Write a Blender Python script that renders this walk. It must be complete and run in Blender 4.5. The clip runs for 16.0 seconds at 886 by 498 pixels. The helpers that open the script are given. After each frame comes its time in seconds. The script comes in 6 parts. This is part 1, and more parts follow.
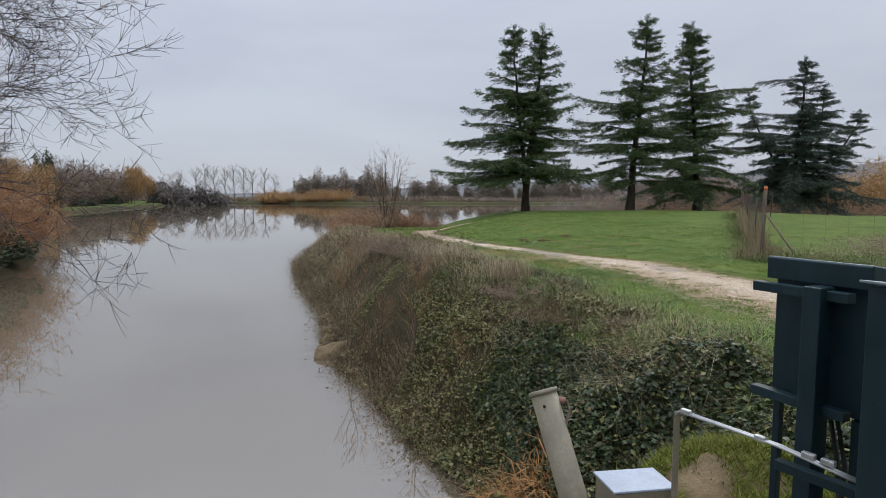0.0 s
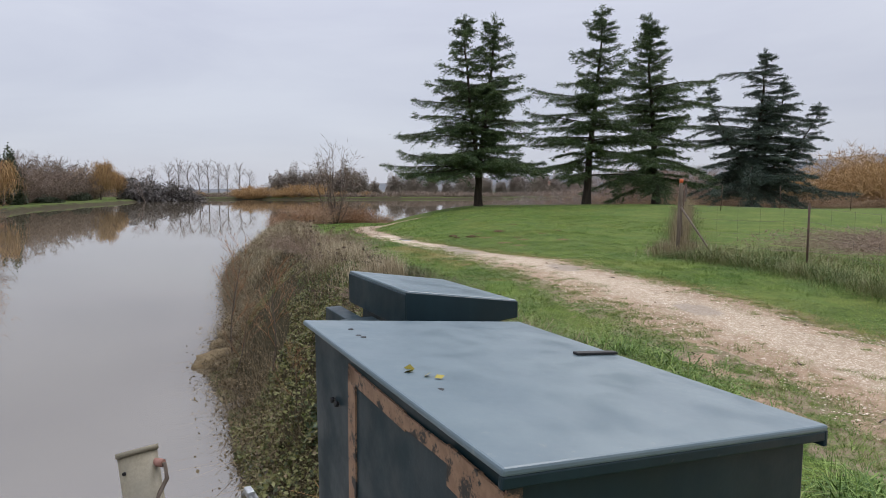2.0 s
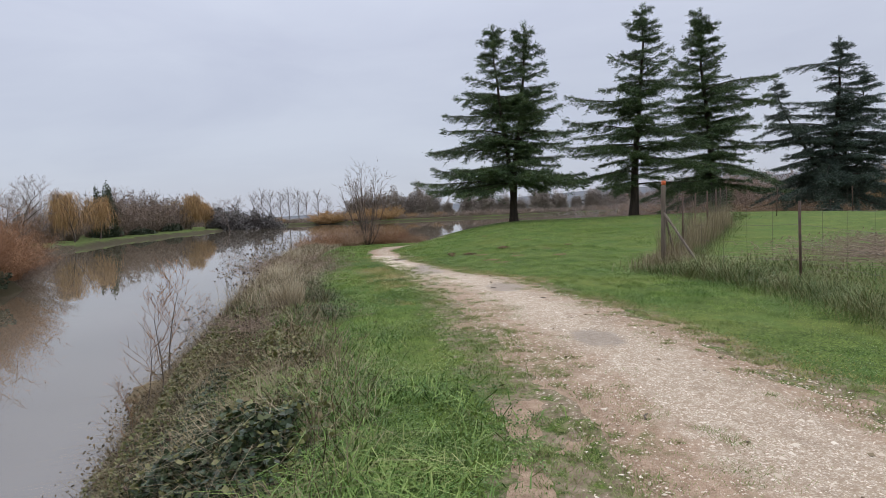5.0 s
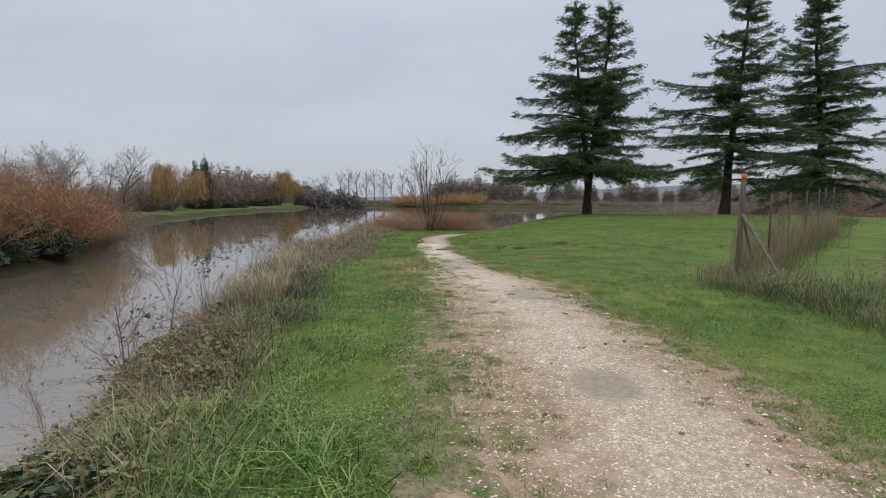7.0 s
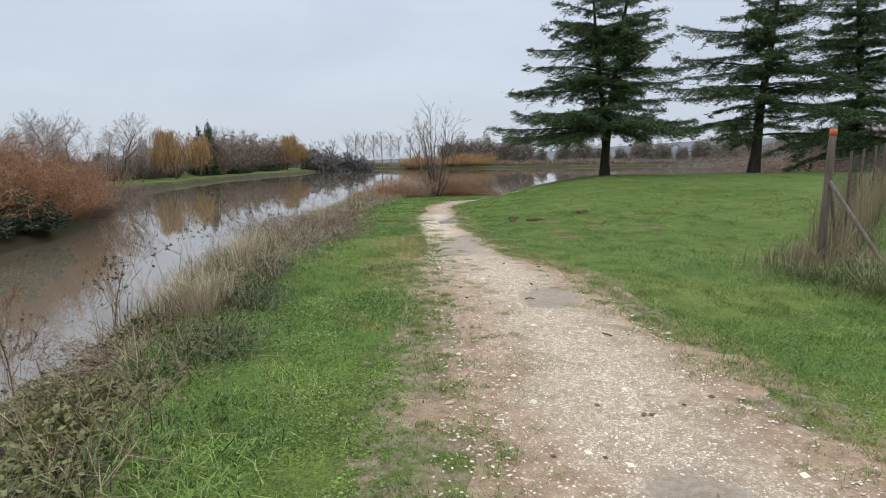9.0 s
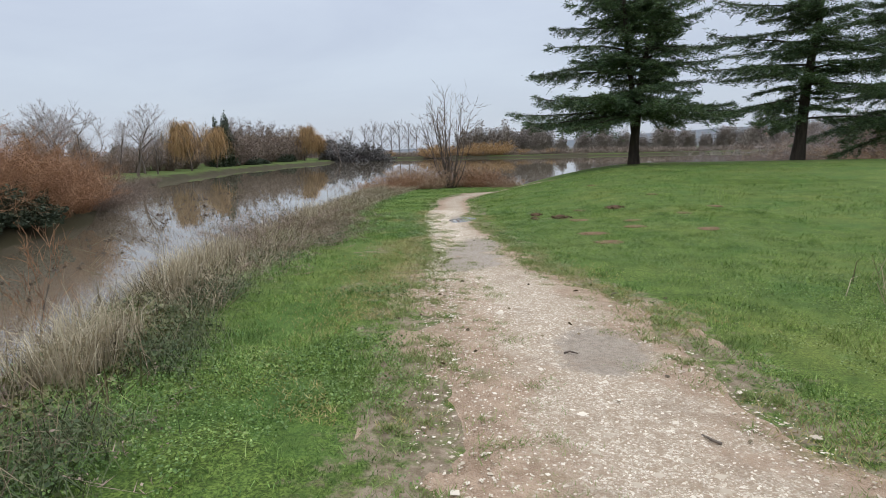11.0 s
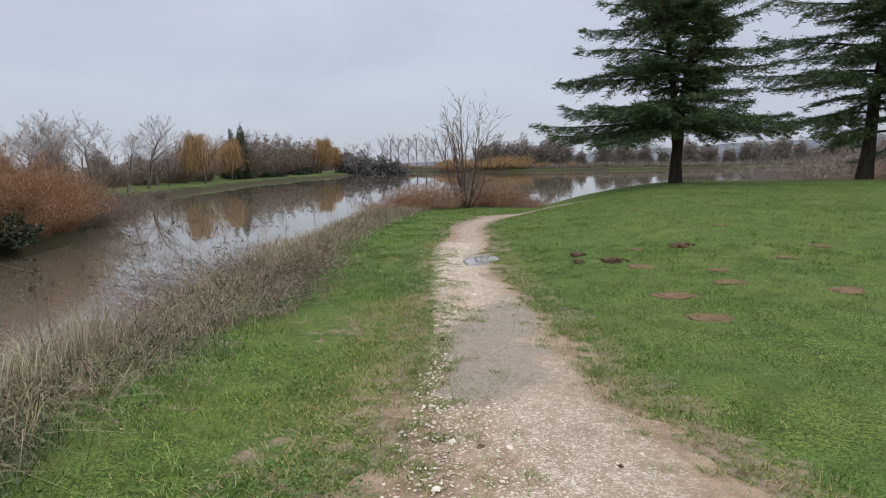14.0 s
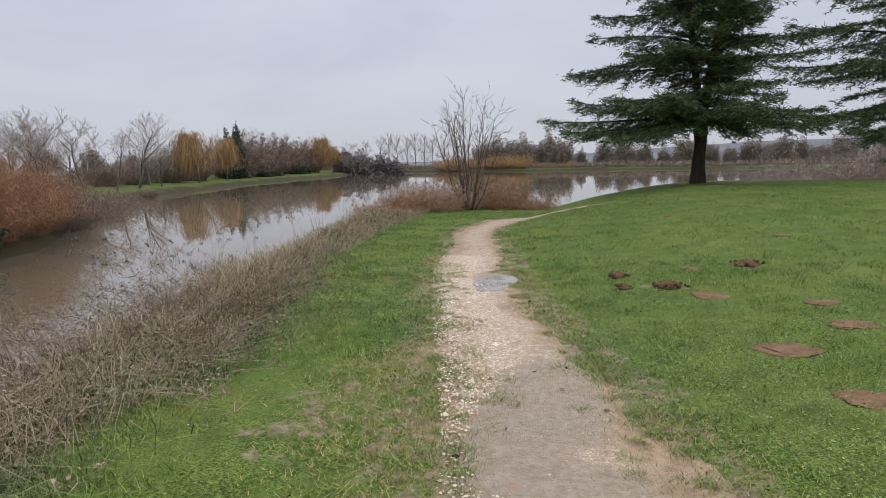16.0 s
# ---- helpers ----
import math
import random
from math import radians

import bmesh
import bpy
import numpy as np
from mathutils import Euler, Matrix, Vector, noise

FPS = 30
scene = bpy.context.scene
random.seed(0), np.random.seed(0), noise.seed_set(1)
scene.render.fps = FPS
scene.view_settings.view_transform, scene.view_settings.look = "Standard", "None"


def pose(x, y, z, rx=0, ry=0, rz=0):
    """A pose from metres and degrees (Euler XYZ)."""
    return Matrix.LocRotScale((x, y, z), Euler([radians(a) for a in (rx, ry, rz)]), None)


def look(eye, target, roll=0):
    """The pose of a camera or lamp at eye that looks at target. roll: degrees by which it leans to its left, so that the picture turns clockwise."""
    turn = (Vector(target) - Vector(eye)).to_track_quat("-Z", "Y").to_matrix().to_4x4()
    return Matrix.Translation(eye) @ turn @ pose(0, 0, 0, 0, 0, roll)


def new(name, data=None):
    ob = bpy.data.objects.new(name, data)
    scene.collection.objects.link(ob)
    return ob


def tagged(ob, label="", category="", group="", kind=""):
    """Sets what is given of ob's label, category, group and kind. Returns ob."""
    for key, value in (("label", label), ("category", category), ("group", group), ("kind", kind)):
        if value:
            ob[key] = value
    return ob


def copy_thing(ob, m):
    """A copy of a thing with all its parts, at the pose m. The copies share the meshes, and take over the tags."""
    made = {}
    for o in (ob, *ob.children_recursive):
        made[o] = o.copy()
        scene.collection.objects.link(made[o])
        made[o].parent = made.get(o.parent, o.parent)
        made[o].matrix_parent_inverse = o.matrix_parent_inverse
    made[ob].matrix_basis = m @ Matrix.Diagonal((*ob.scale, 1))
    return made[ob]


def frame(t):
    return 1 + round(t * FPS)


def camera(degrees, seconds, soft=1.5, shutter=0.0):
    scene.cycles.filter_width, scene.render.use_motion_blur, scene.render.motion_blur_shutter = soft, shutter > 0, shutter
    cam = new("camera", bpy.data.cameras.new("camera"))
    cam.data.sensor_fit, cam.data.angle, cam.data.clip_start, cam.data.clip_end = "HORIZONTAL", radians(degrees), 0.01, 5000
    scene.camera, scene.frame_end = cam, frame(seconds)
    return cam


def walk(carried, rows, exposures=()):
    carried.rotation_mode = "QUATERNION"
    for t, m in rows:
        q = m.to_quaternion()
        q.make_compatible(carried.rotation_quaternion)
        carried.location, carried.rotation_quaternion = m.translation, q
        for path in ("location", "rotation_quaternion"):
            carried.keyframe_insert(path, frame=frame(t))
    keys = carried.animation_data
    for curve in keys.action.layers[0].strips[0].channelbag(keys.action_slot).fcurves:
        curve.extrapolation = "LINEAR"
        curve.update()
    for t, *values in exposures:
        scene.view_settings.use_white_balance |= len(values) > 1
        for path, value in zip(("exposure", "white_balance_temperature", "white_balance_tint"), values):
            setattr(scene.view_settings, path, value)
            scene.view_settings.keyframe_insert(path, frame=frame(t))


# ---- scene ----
cam = camera(73.6, 16.0, soft=0.9)
METRES, EYE, TILT, LEAN, TURN = 18.0, 1.6, -5.2, 0.0, 0.0
ROWS = [
    (0.0, 0.0, 0.0, 0.0, 0.0, 0.0, -0.0),
    (0.5, 0.031, 0.0151, -0.0006, -0.87, -0.19, 0.13),
    (1.0, 0.0597, 0.0296, 0.0013, -1.62, -0.31, 0.29),
    (1.5, 0.0875, 0.0358, 0.0012, -0.78, -0.3, 0.38),
    (2.0, 0.1154, 0.0539, 0.0036, -1.7, -0.5, 0.4),
    (2.5, 0.1411, 0.0589, 0.0046, -1.93, -0.47, 0.42),
    (3.0, 0.1703, 0.0793, -0.0012, -6.0, -0.45, 0.06),
    (3.5, 0.1988, 0.0932, -0.0013, -4.78, -0.02, 0.47),
    (6.0, 0.3113, 0.1735, 0.0019, 13.03, 2.08, 0.98),
    (6.5, 0.3203, 0.2031, 0.0038, 14.7, 2.06, -0.37),
    (7.0, 0.3255, 0.2369, 0.0092, 13.98, 0.22, -1.43),
    (7.5, 0.3238, 0.2687, 0.0141, 13.91, -0.01, -1.45),
    (8.0, 0.3189, 0.3006, 0.0196, 13.9, -0.91, -1.44),
    (8.5, 0.3157, 0.3332, 0.0229, 14.18, -2.13, -0.89),
    (9.0, 0.3047, 0.3618, 0.0272, 14.95, -3.52, -0.37),
    (11.5, 0.2787, 0.5136, 0.0388, 17.07, -4.55, -0.24),
    (12.0, 0.2732, 0.5461, 0.0458, 17.36, -3.9, -0.49),
    (12.5, 0.2633, 0.5759, 0.0476, 17.35, -3.75, -0.55),
    (13.0, 0.2534, 0.6048, 0.05, 17.32, -3.75, -0.57),
    (13.5, 0.2439, 0.6357, 0.0535, 18.03, -3.41, -0.54),
    (14.0, 0.2319, 0.6651, 0.0582, 18.4, -3.28, -0.55),
    (14.5, 0.2213, 0.6963, 0.06, 18.36, -3.27, -0.54),
    (15.0, 0.2087, 0.7265, 0.0615, 18.36, -3.27, -0.58),
    (15.5, 0.1949, 0.7551, 0.0651, 18.3, -3.31, -0.57),
    (16.0, 0.1869, 0.7846, 0.0666, 18.26, -3.32, -0.57),
]
walk(cam, [(t, pose(0, 0, EYE, TILT, LEAN, TURN) @ pose(METRES * x, METRES * y, METRES * z, 90 + pitch, roll, yaw)) for t, x, y, z, yaw, pitch, roll in ROWS],
     exposures=[(0.0, 0.0, 6450, 9), (1.0, 0.18, 6500, 10), (1.5, 0.08, 6500, 10), (2.0, 0.14, 6550, 12), (2.5, 0.06, 6550, 13), (3.0, 0.0, 6600, 13), (3.5, 0.08, 6550, 16), (6.0, 0.0, 6300, 9), (7.0, -0.04, 6450, 9),
                (8.0, 0.02, 6450, 9), (9.0, 0.2, 6350, 7), (11.5, 0.12, 6200, 7), (12.5, -0.03, 6100, 8), (14.0, 0.03, 6350, 10), (16.0, 0.07, 6600, 12)])

# ---------------------------------------------------------------- world and light
SUN_ELEVATION, SUN_TURN = radians(38), radians(150)
world = bpy.data.worlds.new("overcast_sky")
scene.world = world
world.use_nodes = True
wt = world.node_tree
wt.nodes.clear()


def wnode(kind, **sets):
    n = wt.nodes.new(kind)
    for k, v in sets.items():
        n.inputs[k].default_value = v
    return n


w_out = wnode("ShaderNodeOutputWorld")
w_bg = wnode("ShaderNodeBackground", Strength=1.0)
w_sky = wnode("ShaderNodeTexSky")
w_sky.sky_type, w_sky.sun_disc = "NISHITA", False
w_sky.sun_elevation, w_sky.sun_rotation = SUN_ELEVATION, SUN_TURN
w_co = wnode("ShaderNodeTexCoord")
w_sep = wnode("ShaderNodeSeparateXYZ")
w_map = wnode("ShaderNodeMapping", Scale=(1.1, 1.1, 4.5))
w_noise = wnode("ShaderNodeTexNoise", Scale=1.7, Detail=5.0, Roughness=0.55, Distortion=0.4)
w_ramp = wnode("ShaderNodeMapRange")
for k, v in (("From Min", 0.3), ("From Max", 0.7), ("To Min", 0.0), ("To Max", 1.0)):
    w_ramp.inputs[k].default_value = v
w_cloud = wt.nodes.new("ShaderNodeMix")
w_cloud.data_type = "RGBA"
w_cloud.inputs["A"].default_value = (0.485, 0.512, 0.605, 1)
w_cloud.inputs["B"].default_value = (0.575, 0.607, 0.685, 1)
# a layer of cloud is several times as bright overhead as it is at the horizon
w_clip = wt.nodes.new("ShaderNodeMath")
w_clip.operation = "MAXIMUM"
w_clip.inputs[1].default_value = 0.0
w_pow = wt.nodes.new("ShaderNodeMath")
w_pow.operation = "POWER"
w_pow.inputs[1].default_value = 2.3
w_up = wnode("ShaderNodeMapRange")
for k, v in (("From Min", 0.0), ("From Max", 1.0), ("To Min", 0.88), ("To Max", 3.7)):
    w_up.inputs[k].default_value = v
w_mul = wt.nodes.new("ShaderNodeVectorMath")
w_mul.operation = "SCALE"
w_thin = wt.nodes.new("ShaderNodeVectorMath")
w_thin.operation = "SCALE"
w_thin.inputs["Scale"].default_value = 0.012
w_add = wt.nodes.new("ShaderNodeVectorMath")
w_add.operation = "ADD"
for a, b in ((w_co.outputs["Generated"], w_sep.inputs[0]), (w_co.outputs["Generated"], w_map.inputs[0]), (w_map.outputs[0], w_noise.inputs["Vector"]),
             (w_noise.outputs[0], w_ramp.inputs[0]), (w_ramp.outputs[0], w_cloud.inputs["Factor"]), (w_sep.outputs[2], w_clip.inputs[0]), (w_clip.outputs[0], w_pow.inputs[0]), (w_pow.outputs[0], w_up.inputs[0]),
             (w_cloud.outputs["Result"], w_mul.inputs[0]), (w_up.outputs[0], w_mul.inputs["Scale"]), (w_sky.outputs[0], w_thin.inputs[0]),
             (w_mul.outputs[0], w_add.inputs[0]), (w_thin.outputs[0], w_add.inputs[1]), (w_add.outputs[0], w_bg.inputs["Color"]), (w_bg.outputs[0], w_out.inputs[0])):
    wt.links.new(a, b)
sun = new("sun", bpy.data.lights.new("sun", "SUN"))
sun.data.energy, sun.data.angle, sun.data.color = 0.9, radians(25), (1.0, 0.96, 0.9)
sun.matrix_basis = look((0, 0, 60), (60 * math.cos(SUN_ELEVATION) * math.sin(-SUN_TURN), -60 * math.cos(SUN_ELEVATION) * math.cos(SUN_TURN) * -1, 60 - 60 * math.sin(SUN_ELEVATION)))


# ---------------------------------------------------------------- materials
class Mat:
    """A node material under construction."""

    def __init__(self, name, rough=0.85, spec=0.3, metal=0.0):
        self.m = bpy.data.materials.new(name)
        self.m.use_nodes = True
        self.t = self.m.node_tree
        self.b = self.t.nodes["Principled BSDF"]
        self.b.inputs["Roughness"].default_value = rough
        self.b.inputs["Specular IOR Level"].default_value = spec
        self.b.inputs["Metallic"].default_value = metal
        self.co = self.t.nodes.new("ShaderNodeTexCoord").outputs["Object"]

    def link(self, a, b):
        self.t.links.new(a, b)

    def noise(self, scale, detail=4.0, rough=0.6, stretch=(1, 1, 1), distort=0.0):
        n = self.t.nodes.new("ShaderNodeTexNoise")
        n.inputs["Scale"].default_value, n.inputs["Detail"].default_value = scale, detail
        n.inputs["Roughness"].default_value, n.inputs["Distortion"].default_value = rough, distort
        mp = self.t.nodes.new("ShaderNodeMapping")
        mp.inputs["Scale"].default_value = stretch
        self.link(self.co, mp.inputs[0])
        self.link(mp.outputs[0], n.inputs["Vector"])
        return n.outputs[0]

    def cells(self, scale):
        n = self.t.nodes.new("ShaderNodeTexVoronoi")
        n.inputs["Scale"].default_value = scale
        self.link(self.co, n.inputs["Vector"])
        return n

    def span(self, v, lo, hi, a=0.0, b=1.0):
        n = self.t.nodes.new("ShaderNodeMapRange")
        n.interpolation_type = "SMOOTHSTEP"
        for i, x in enumerate((None, lo, hi, a, b)):
            if x is not None:
                n.inputs[i].default_value = x
        self.link(v, n.inputs[0])
        return n.outputs[0]

    def mix(self, f, a, b, mode="MIX"):
        n = self.t.nodes.new("ShaderNodeMix")
        n.data_type, n.blend_type = "RGBA", mode
        for v, k in ((f, "Factor"), (a, "A"), (b, "B")):
            if isinstance(v, (int, float)):
                n.inputs[k].default_value = v
            elif isinstance(v, tuple):
                n.inputs[k].default_value = (*v, 1)
            else:
                self.link(v, n.inputs[k])
        return n.outputs["Result"]

    def calc(self, op, a, b):
        n = self.t.nodes.new("ShaderNodeMath")
        n.operation = op
        for i, v in enumerate((a, b)):
            if isinstance(v, (int, float)):
                n.inputs[i].default_value = v
            else:
                self.link(v, n.inputs[i])
        return n.outputs[0]

    def attr(self, name):
        n = self.t.nodes.new("ShaderNodeAttribute")
        n.attribute_name = name
        return n.outputs["Fac"]

    def island(self):
        return self.t.nodes.new("ShaderNodeNewGeometry").outputs["Random Per Island"]

    def each(self):
        return self.t.nodes.new("ShaderNodeObjectInfo").outputs["Random"]

    def colour(self, v):
        if isinstance(v, tuple):
            self.b.inputs["Base Color"].default_value = (*v, 1)
        else:
            self.link(v, self.b.inputs["Base Color"])
        return self

    def roughness(self, v):
        self.link(v, self.b.inputs["Roughness"])
        return self

    def bump(self, v, strength=0.4, distance=0.02):
        n = self.t.nodes.new("ShaderNodeBump")
        n.inputs["Strength"].default_value, n.inputs["Distance"].default_value = strength, distance
        self.link(v, n.inputs["Height"])
        self.link(n.outputs[0], self.b.inputs["Normal"])
        return self


def plant(name, colours, patch=0.6, rough=0.7, spec=0.25, tints=()):
    """Leaves, blades or twigs: each one takes its own shade between the colours, and patches of the plant lean to one or the other."""
    k = Mat(name, rough, spec)
    r = k.calc("ADD", k.calc("MULTIPLY", k.island(), 1.0 - patch * 0.5), k.calc("MULTIPLY", k.span(k.noise(0.9, 3), 0.35, 0.65), patch * 0.5))
    ramp = k.t.nodes.new("ShaderNodeValToRGB")
    while len(ramp.color_ramp.elements) < len(colours):
        ramp.color_ramp.elements.new(0.5)
    for i, c in enumerate(colours):
        ramp.color_ramp.elements[i].position = i / max(1, len(colours) - 1)
        ramp.color_ramp.elements[i].color = (*c, 1)
    k.link(r, ramp.inputs[0])
    c = ramp.outputs[0]
    for size, colour, amount in tints:
        c = k.mix(k.span(k.noise(size, 4, 0.65), 0.46, 0.64, 0.0, amount), c, colour)
    k.colour(c)
    return k.m


# patches that run through the whole lawn: yellowed, blue-green and dark
TINTS = ((0.55, (0.27, 0.27, 0.07), 0.4), (1.1, (0.075, 0.16, 0.036), 0.5), (3.1, (0.055, 0.09, 0.02), 0.38))


def mottled(name, a, b, big=2.0, fine=40.0, rough=0.8, bump=0.4, spec=0.3, metal=0.0, depth=0.01, stretch=(1, 1, 1)):
    k = Mat(name, rough, spec, metal)
    f = k.noise(fine, 5, 0.65, stretch)
    k.colour(k.mix(k.span(f, 0.3, 0.7, 0.0, 0.5), k.mix(k.span(k.noise(big, 4, 0.6, stretch), 0.35, 0.65), a, b), tuple(0.6 * x for x in a)))
    k.bump(f, bump, depth)
    return k.m


def ground_material():
    k = Mat("meadow_ground", 0.95, 0.1)
    fine, mid, big = k.noise(60, 5), k.noise(3.5, 5), k.noise(0.45, 4)
    green = k.mix(k.span(mid, 0.35, 0.65), (0.055, 0.092, 0.017), (0.12, 0.175, 0.034))
    green = k.mix(k.span(big, 0.4, 0.7, 0.0, 0.55), green, (0.17, 0.20, 0.06))
    green = k.mix(k.span(k.noise(26, 4, 0.7), 0.4, 0.6, 0.0, 0.8), green, (0.20, 0.27, 0.055))
    green = k.mix(k.span(fine, 0.38, 0.66, 0.0, 0.92), green, (0.03, 0.044, 0.011))
    for size, colour, amount in TINTS:
        green = k.mix(k.span(k.noise(size, 4, 0.65), 0.46, 0.64, 0.0, amount), green, tuple(0.8 * v for v in colour))
    soil = k.mix(k.span(k.noise(14, 5), 0.35, 0.65), (0.20, 0.145, 0.095), (0.31, 0.24, 0.165))
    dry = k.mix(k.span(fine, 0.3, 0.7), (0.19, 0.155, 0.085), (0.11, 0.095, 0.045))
    worn = k.span(k.calc("ADD", k.attr("worn"), k.calc("MULTIPLY", k.calc("SUBTRACT", k.noise(5.5, 6, 0.7), 0.5), 1.6)), 0.42, 0.75)
    c = k.mix(worn, green, soil)
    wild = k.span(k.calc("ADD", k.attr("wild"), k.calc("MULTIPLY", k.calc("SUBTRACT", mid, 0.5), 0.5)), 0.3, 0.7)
    # near-black over dry litter and soil paints the shade between bank plants
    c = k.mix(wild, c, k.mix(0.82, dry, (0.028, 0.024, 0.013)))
    k.colour(c).bump(k.calc("ADD", fine, mid), 0.6, 0.03)
    return k.m


def path_material():
    k = Mat("limestone_gravel_path", 0.9, 0.2)
    cells, small, mid = k.cells(95), k.cells(170), k.noise(2.2, 5, 0.65)
    shade = k.t.nodes.new("ShaderNodeSeparateColor")
    k.link(cells.outputs["Color"], shade.inputs[0])
    pebble = k.mix(k.calc("MULTIPLY", k.calc("POWER", shade.outputs[0], 1.6), k.span(k.noise(12, 5, 0.7), 0.3, 0.6)), (0.36, 0.26, 0.17), (0.80, 0.695, 0.545))
    pebble = k.mix(k.span(cells.outputs["Distance"], 0.35, 0.75, 0.0, 0.6), pebble, (0.34, 0.255, 0.17))
    dirt = k.mix(k.span(k.noise(9, 6, 0.7), 0.3, 0.7), (0.275, 0.18, 0.112), (0.44, 0.31, 0.205))
    dirt = k.mix(k.span(small.outputs["Distance"], 0.1, 0.45, 0.35, 0.0), dirt, (0.66, 0.58, 0.46))
    edge = k.calc("ADD", k.attr("across"), k.calc("MULTIPLY", k.calc("SUBTRACT", k.noise(1.6, 6, 0.7), 0.5), 1.3))
    moss = k.calc("MULTIPLY", k.span(k.noise(2.4, 7, 0.75), 0.52, 0.66), k.span(k.attr("across"), 0.3, 0.75))
    dirt = k.mix(moss, dirt, k.mix(k.span(k.noise(40, 3), 0.3, 0.7), (0.10, 0.105, 0.03), (0.18, 0.17, 0.06)))
    c = k.mix(k.span(edge, 0.22, 0.55), pebble, dirt)
    mud = k.span(k.calc("ADD", k.attr("mud"), k.calc("MULTIPLY", k.calc("SUBTRACT", k.noise(2.6, 7, 0.75), 0.5), 1.5)), 0.35, 0.7)
    wet = k.mix(k.span(k.noise(22, 4), 0.3, 0.7), (0.27, 0.21, 0.15), (0.38, 0.305, 0.225))
    c = k.mix(mud, c, wet)
    c = k.mix(k.span(k.noise(1.7, 7, 0.75), 0.5, 0.68, 0.0, 0.6), c, (0.27, 0.195, 0.13))
    c = k.mix(k.span(k.noise(13, 6, 0.8), 0.64, 0.72, 0.0, 0.7), c, (0.13, 0.09, 0.055))
    k.colour(c).roughness(k.span(mud, 0.3, 1.0, 0.92, 0.5))
    k.bump(k.calc("SUBTRACT", k.noise(50, 4), k.calc("MULTIPLY", cells.outputs["Distance"], 0.8)), 0.7, 0.02)
    return k.m


def water_material():
    k = Mat("still_brown_water", 0.02, 0.5)
    k.b.inputs["IOR"].default_value = 3.1
    k.colour(k.mix(k.span(k.noise(0.15, 3), 0.3, 0.7), (0.128, 0.102, 0.066), (0.155, 0.126, 0.088)))
    k.bump(k.calc("ADD", k.noise(1.4, 3, 0.5), k.calc("MULTIPLY", k.noise(0.35, 2), 2.0)), 0.0055, 0.03)
    return k.m


def painted_steel():
    k = Mat("dark_green_painted_steel", 0.45, 0.3)
    streak = k.noise(5, 6, 0.7, (1, 1, 0.15))
    c = k.mix(k.span(streak, 0.4, 0.75, 0.0, 0.6), (0.007, 0.021, 0.0265), (0.014, 0.038, 0.047))
    c = k.mix(k.span(k.noise(70, 4, 0.7), 0.66, 0.74, 0.0, 0.5), c, (0.10, 0.10, 0.09))
    k.colour(c).roughness(k.span(k.noise(7, 5), 0.3, 0.7, 0.32, 0.55)).bump(k.noise(120, 3), 0.06, 0.003)
    return k.m


def lid_paint():
    k = Mat("weathered_lid_paint_with_sky_sheen", 0.3, 0.5)
    # pale grey-blue base puts the sky's reflection into the lid colour
    c = k.mix(k.span(k.noise(4, 6, 0.7), 0.3, 0.75), (0.105, 0.148, 0.168), (0.138, 0.184, 0.198))
    c = k.mix(k.span(k.noise(28, 5, 0.75), 0.62, 0.75, 0.0, 0.5), c, (0.26, 0.28, 0.25))
    k.colour(c).roughness(k.span(k.noise(9, 5), 0.3, 0.7, 0.28, 0.5)).bump(k.noise(9, 3), 0.05, 0.01)
    return k.m


def tape_material():
    k = Mat("old_brown_tape", 0.55, 0.3)
    torn = k.noise(16, 6, 0.75)
    k.colour(k.mix(k.span(torn, 0.50, 0.57), k.mix(k.span(k.noise(45, 4), 0.3, 0.7), (0.30, 0.185, 0.115), (0.22, 0.13, 0.08)), (0.035, 0.032, 0.028)))
    k.bump(torn, 0.3, 0.004)
    return k.m


GROUND, PATH, WATER = ground_material(), path_material(), water_material()
STEEL, LID, TAPE = painted_steel(), lid_paint(), tape_material()
GALV = mottled("galvanised_steel", (0.55, 0.56, 0.55), (0.42, 0.43, 0.43), 12, 90, 0.4, 0.1, 0.5, 0.8, 0.002)
PIPE = mottled("khaki_plastic_pipe", (0.235, 0.205, 0.14), (0.18, 0.16, 0.11), 6, 60, 0.5, 0.1, 0.4, 0.0, 0.003)
PALE = mottled("pale_blue_grey_sheet", (0.38, 0.44, 0.53), (0.31, 0.36, 0.44), 5, 50, 0.35, 0.1, 0.5, 0.0, 0.003)
BRICK = mottled("pink_brick", (0.42, 0.22, 0.17), (0.34, 0.18, 0.14), 9, 80, 0.9, 0.5)
CONCRETE = mottled("stained_concrete", (0.30, 0.27, 0.23), (0.20, 0.18, 0.14), 1.5, 30, 0.92, 0.5, 0.2, 0.0, 0.02)
ROCK = mottled("tan_limestone", (0.27, 0.20, 0.11), (0.15, 0.11, 0.06), 3, 25, 0.9, 0.6, 0.2, 0.0, 0.03)
MOSS = plant("moss_and_weeds", [(0.09, 0.11, 0.015), (0.19, 0.22, 0.03), (0.13, 0.10, 0.04)])
DARK = mottled("black_rubber", (0.02, 0.02, 0.02), (0.03, 0.03, 0.03), 8, 60, 0.6, 0.1)
OLDWOOD = mottled("grey_brown_weathered_wood", (0.22, 0.175, 0.135), (0.13, 0.10, 0.078), 4, 30, 0.9, 0.6, 0.2, 0.0, 0.01, (6, 6, 0.6))
RUST = mottled("rusty_iron_stake", (0.12, 0.07, 0.045), (0.07, 0.05, 0.04), 8, 60, 0.8, 0.4)
WIRE = mottled("dull_fence_wire", (0.16, 0.13, 0.11), (0.10, 0.08, 0.07), 20, 60, 0.6, 0.1, 0.4, 0.5)
